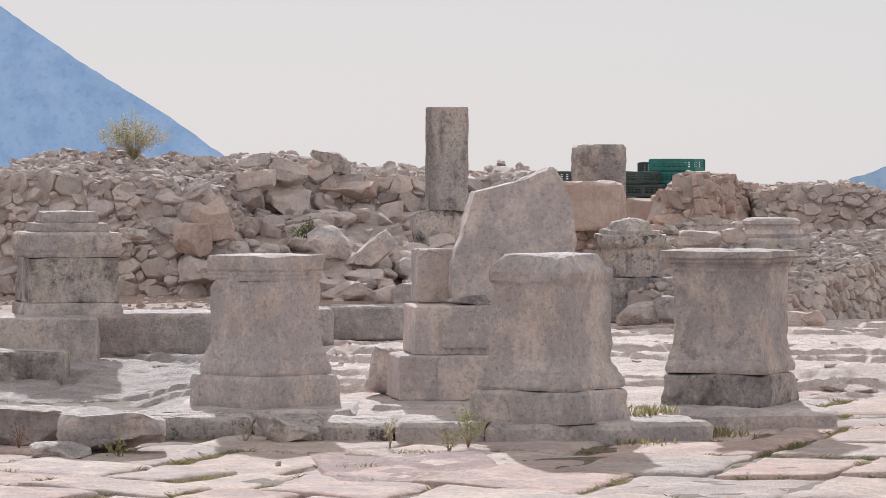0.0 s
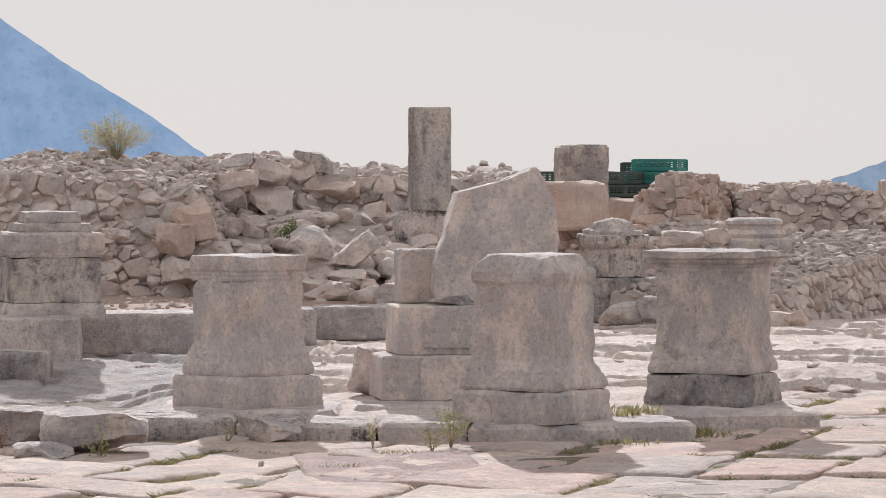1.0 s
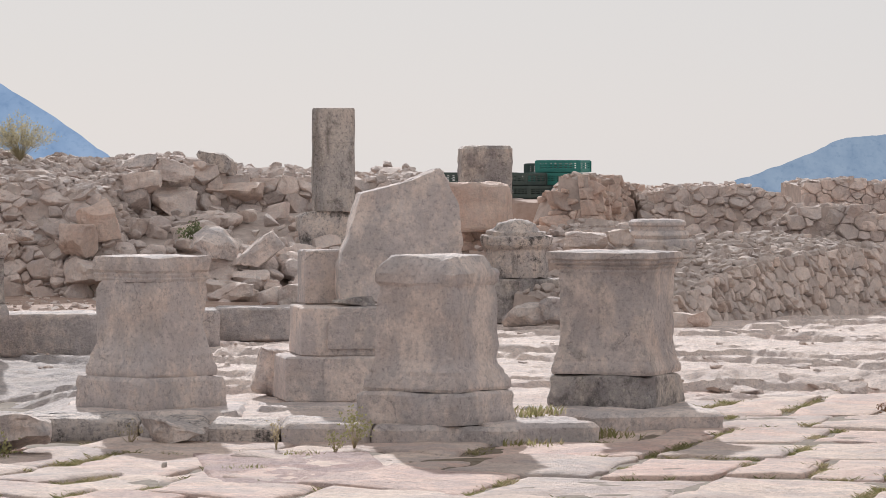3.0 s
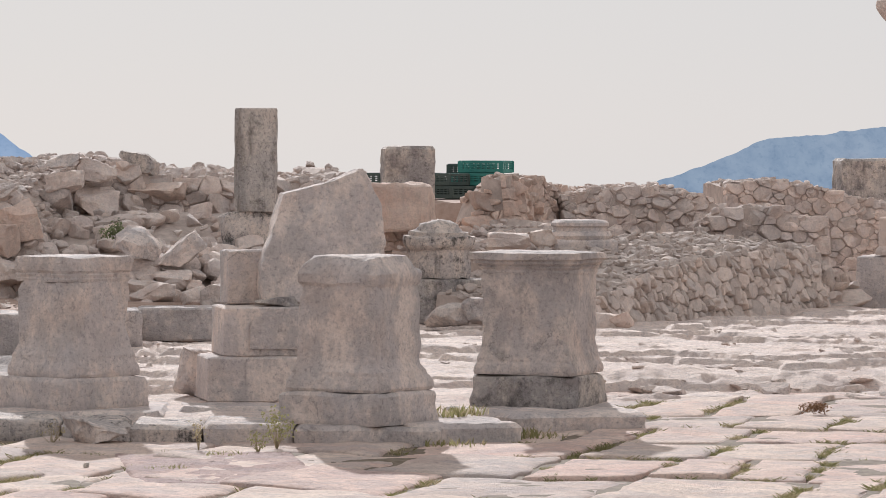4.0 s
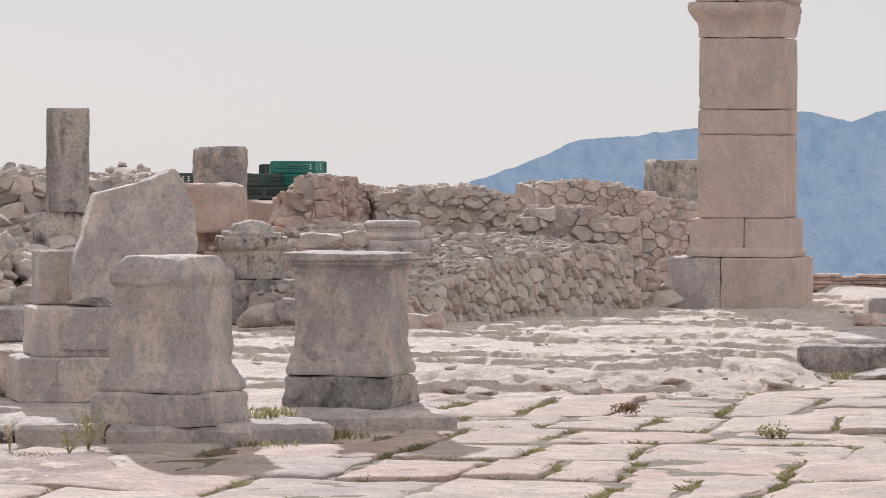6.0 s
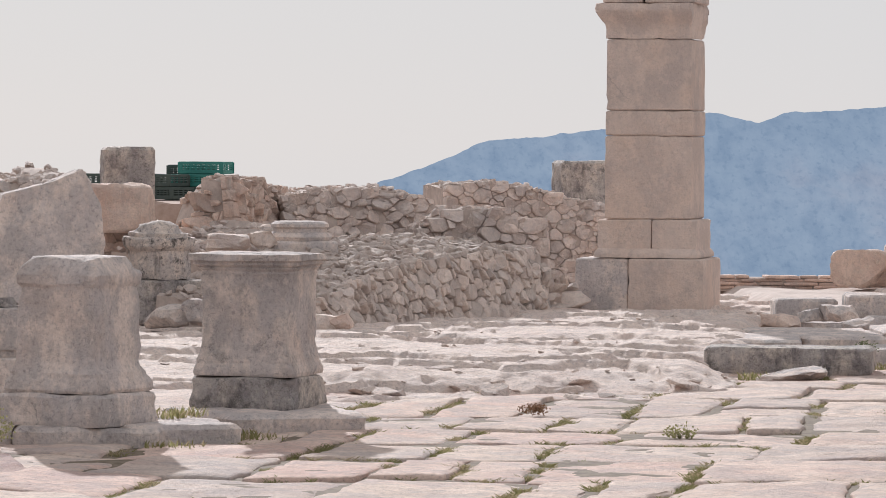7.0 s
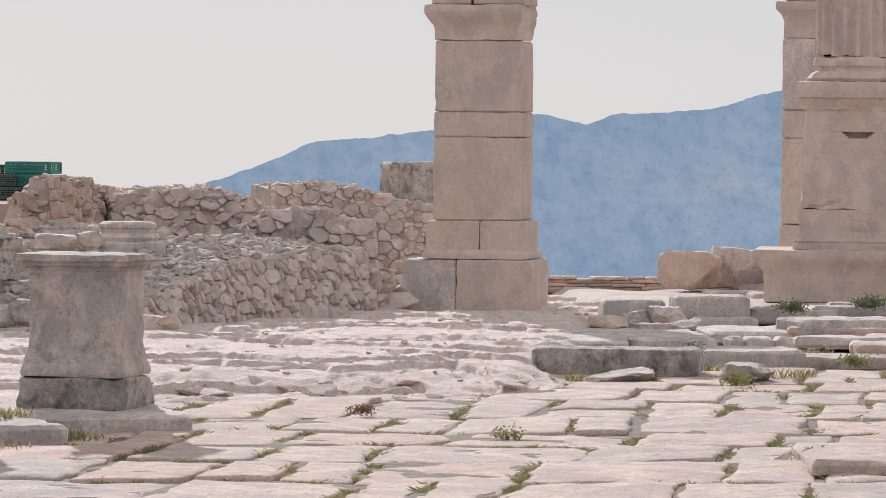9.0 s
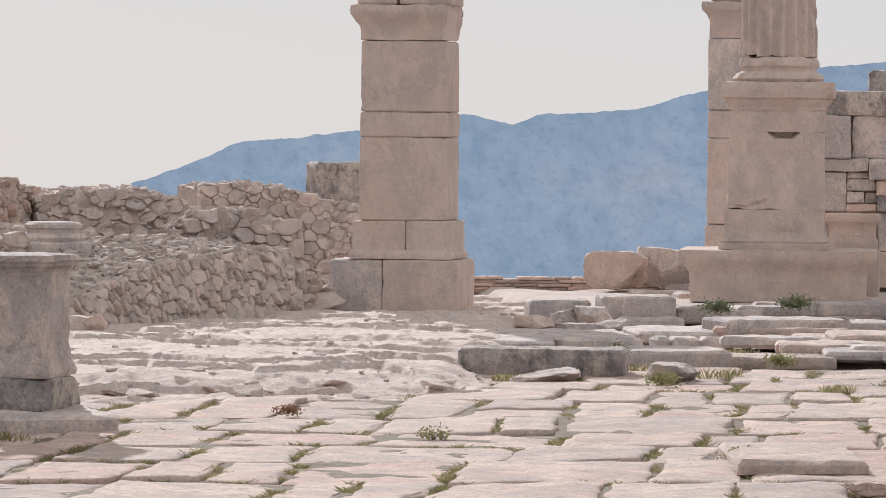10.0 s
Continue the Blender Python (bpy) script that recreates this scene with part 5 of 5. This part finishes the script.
plant("shrub", -3.141, 46.0, 1.62, 0.56, 0.42, 120, M_BRUSH, M_BRUSH, "dry grey-green shrub growing on the rubble wall", "shrub", 61, 0.022, 20, 0.003)
plant("weed", 0.159, 28.95, -0.13, 0.343, 0.13, 12, M_STRAW, M_GRASS, "tall green weed growing at the step", "weed", 62, 0.022, 16)
plant("weed", -0.337, 28.7, -0.13, 0.269, 0.08, 7, M_STRAW, M_STRAW, "thin dry weed growing at the step", "weed", 63, 0.02, 8)
plant("weed", -2.027, 28.1, -0.13, 0.193, 0.10, 9, M_STRAW, M_GRASS, "small yellowing weed beside the loose block", "weed", 64, 0.025, 9)
plant("weed", -2.696, 28.7, -0.13, 0.286, 0.06, 5, M_RUST, M_RUST, "thin withered weed beside the loose block", "weed", 65, 0.02, 5)
plant("weed", -1.293, 29.3, -0.13, 0.219, 0.12, 9, M_STRAW, M_STRAW, "dry straw tuft against the step", "weed", 66, 0.02, 4)
plant("weed", 0.039, 28.6, -0.13, 0.214, 0.08, 8, M_STRAW, M_GRASS, "small dry weed growing at the step", "weed", 67, 0.02, 10)
plant("weed", -1.285, 43.1, 0.876, 0.2, 0.16, 22, M_LEAF, M_LEAF, "low grey weed growing among the fallen stones", "weed", 68, 0.03, 16)
plant("weed", 10.456, 46.9, 0.1, 0.13, 0.2, 26, M_LEAF, M_LEAF, "dark low weed between the slabs", "weed", 69, 0.03, 22)
plant("weed", 11.438, 47.4, 0.12, 0.14, 0.26, 30, M_LEAF, M_LEAF, "dark low weed between the slabs", "weed", 70, 0.03, 22)
plant("weed", 7.870, 39.3, 0.0, 0.14, 0.12, 18, M_GRASS, M_LEAF, "green weed behind the long kerb block", "weed", 71, 0.025, 14)
plant("weed", 4.772, 30.2, -0.13, 0.075, 0.11, 16, M_GRASS, M_GRASS, "green weed in a paving joint", "weed", 72, 0.025, 12)
plant("weed", 6.323, 27.8, -0.13, 0.1, 0.12, 16, M_GRASS, M_GRASS, "green weed in a paving joint", "weed", 73, 0.025, 12)
plant("withered_plant", 4.098, 32.7, -0.1, 0.045, 0.14, 22, M_RUST, M_RUST, "withered brown plant lying on the paving", "weed", 74, 0.02, 14)
plant("weed", 9.434, 39.6, -0.1, 0.12, 0.16, 22, M_GRASS, M_GRASS, "bright green tuft beside the slabs", "weed", 75, 0.03, 14)
plant("weed", 7.736, 36.8, -0.12, 0.11, 0.15, 22, M_STRAW, M_GRASS, "yellow-green tuft between slabs", "weed", 76, 0.03, 14)

# ---- paving: large irregular slabs with open joints ----
def slab_y(v, x):
    return v + (0.85 * (0.9 - x) if x < 0.9 else 0.0) + 0.09 * math.sin(x * 0.9 + v) - 0.1 * (x - 4)


def pave_rear(x):
    return 29.25 + ease(0.95, 2.3, x) * 6.0 + 3.6 * ease(5.4, 6.6, x)


paving = thing("paving", pose(0, 0, 0), "pale pinkish limestone paving slabs with grassy joints", "paving", kind="structure")
soil = grid_sheet(steps(-5, 12, 0.12), steps(20.5, 41, 0.12), lambda x, y: PAVE_Z - 0.020 + 0.02 * noise.fractal(Vector((x * 2.5, y * 2.5, 9)), 1, 2, 3) - 0.08 * ease(39.5, 40.6, y))
soil.materials.append(M_SOIL)
part("joint_bed", soil, M_SOIL, paving, "dark earth between the slabs")


def slab_shape(corners, rng, z, thick, seed):
    pts = []
    for i in range(4):
        a, b = Vector(corners[i]), Vector(corners[(i + 1) % 4])
        k = max(3, int((b - a).length / 0.16))
        for j in range(k):
            p = a.lerp(b, j / k)
            wob = 0.05 if j else 0.0
            pts.append(p + Vector((noise.noise((p.x * 3, p.y * 3, seed)), noise.noise((p.x * 3, p.y * 3, seed + 5)))) * wob)
    c = sum(pts, Vector((0, 0))) / len(pts)
    tx, ty = rng.gauss(0, 0.012), rng.gauss(0, 0.006)

    def ring(s, dz, cut=0.0):
        out = []
        for p in pts:
            d = p - c
            q = c + d * max(0.0, s - cut / max(d.length, 0.05))
            h = dz
            if dz >= -0.01:
                h += tx * (q.x - c.x) + ty * (q.y - c.y) + 0.016 * noise.fractal(Vector((q.x * 2.6, q.y * 1.8, seed)), 0.8, 2, 4)
            out.append((q.x, q.y, z + h))
        return out

    bm = skin([ring(1.0, -thick, 0.0), ring(1.0, -0.022), ring(1.0, -0.008, 0.014), ring(1.0, 0.0, 0.045), ring(0.82, 0.003), ring(0.62, 0.004), ring(0.42, 0.003), ring(0.2, 0.002)])
    return bm, c


grass_polys, straw_polys, count = [], [], 0
rng = random.Random(77)
v = 20.6
while v < 40.0:
    depth = rng.choice((1.0, 1.4, 1.7, 2.1))
    x = -5.4 + rng.uniform(0, 0.6)
    skew = 0.27
    jit = [rng.uniform(-0.12, 0.12) for _ in range(60)]
    n_ = 0
    while x < 11.5:
        w = rng.choice((0.45, 0.6, 0.75, 0.85, 1.0, 1.15)) * rng.uniform(0.9, 1.1)
        g = rng.choice((0.01, 0.016, 0.024, 0.034, 0.05))
        def corner(xx, vv, k):
            X_ = xx + skew * (vv - 29) + jit[k % 60] * 0.5
            return (X_, slab_y(vv, X_) + jit[(k * 7) % 60] * 0.8)
        halves = ((0.0, 1.0),)
        if depth > 1.5 and rng.random() < 0.22:
            k_s = rng.uniform(0.35, 0.65)
            halves = ((0.0, k_s), (k_s, 1.0))
        parts_ = []
        for ha, hb in halves:
            va, vb = v + depth * ha, v + depth * hb
            parts_.append([corner(x + g, va + g, n_ if ha == 0 else n_ + 40), corner(x + w - g, va + g, n_ + 1 if ha == 0 else n_ + 41), corner(x + w - g, vb - g, n_ + 21 if hb == 1 else n_ + 41), corner(x + g, vb - g, n_ + 20 if hb == 1 else n_ + 40)])
        for cs in parts_:
            cx, cy = sum(c[0] for c in cs) / 4, sum(c[1] for c in cs) / 4
            if cy < pave_rear(cx) + 0.5 and 21.0 < cy and abs(cx / cy - 0.12) < 0.28:
                bm, c = slab_shape(cs, rng, PAVE_Z + rng.uniform(-0.016, 0.012), 0.07, n_ * 1.7 + v)
                me = mesh_of(bm, M_PAVE, 50)
                me.transform(Matrix.Translation((-c.x, -c.y, -PAVE_Z)))
                ob = new("slab", me)
                ob.parent = paving
                ob.location = (c.x, c.y, PAVE_Z)
                count += 1
                # grass in clumps along two of the joints
                for (pa, pb) in ((cs[0], cs[1]), (cs[0], cs[3]), (cs[1], cs[2])):
                    k = noise.noise((pa[0] * 0.9, pa[1] * 0.5, 3.1))
                    if k > -0.3 and rng.random() < 0.85:
                        ln = math.hypot(pb[0] - pa[0], pb[1] - pa[1])
                        t0, t1 = sorted((rng.random(), rng.random()))
                        for _ in range(int(ln * (t1 - t0) * 90)):
                            t = rng.uniform(t0, t1)
                            gx, gy = pa[0] + (pb[0] - pa[0]) * t + rng.gauss(0, 0.02), pa[1] + (pb[1] - pa[1]) * t + rng.gauss(0, 0.03)
                            dest = straw_polys if rng.random() < 0.36 else grass_polys
                            dest += blades(rng, gx, gy, PAVE_Z - 0.03, 14, 0.014 + 0.034 * rng.random() ** 4, 0.045, 0.0028, 1.6)
        x += w
        n_ += 1
    v += depth
# tufts at the foot of the step and among the uneven slabs
for (tx_, ty_, tz_, n_, hh_, sp_) in ((1.278, 30.385, 0, 70, 0.08, 0.16), (1.463, 30.689, 0, 40, 0.07, 0.12), (1.721, 30.156, -0.12, 90, 0.07, 0.22), (1.308, 29.348, -0.13, 60, 0.06, 0.2), (1.911, 30.172, -0.13, 60, 0.05, 0.2), (-0.191, 28.316, -0.13, 60, 0.05, 0.14), (-0.523, 27.124, -0.13, 50, 0.05, 0.12),
                                       (8.890, 40.319, -0.12, 60, 0.11, 0.2), (8.452, 37.876, -0.12, 60, 0.10, 0.2), (9.794, 40.340, -0.12, 60, 0.11, 0.25), (8.956, 35.714, -0.12, 60, 0.08, 0.15), (9.348, 41.176, -0.1, 50, 0.10, 0.2), (7.899, 38.805, -0.12, 60, 0.09, 0.2), (6.549, 37.403, -0.12, 50, 0.08, 0.15)):
    grass_polys += blades(rng, tx_, ty_, tz_ - 0.01, n_, hh_, sp_, 0.006, 0.7)
    straw_polys += blades(rng, tx_ + 0.05, ty_ + 0.05, tz_ - 0.01, n_ // 2, hh_, sp_, 0.005, 0.8)
tagged(new("grass", blade_mesh(grass_polys, M_GRASS)), "short green grass growing in the paving joints", "grass", kind="stuff")
tagged(new("dry_grass", blade_mesh(straw_polys, M_STRAW)), "dry straw-coloured grass in the paving joints", "grass", kind="stuff")
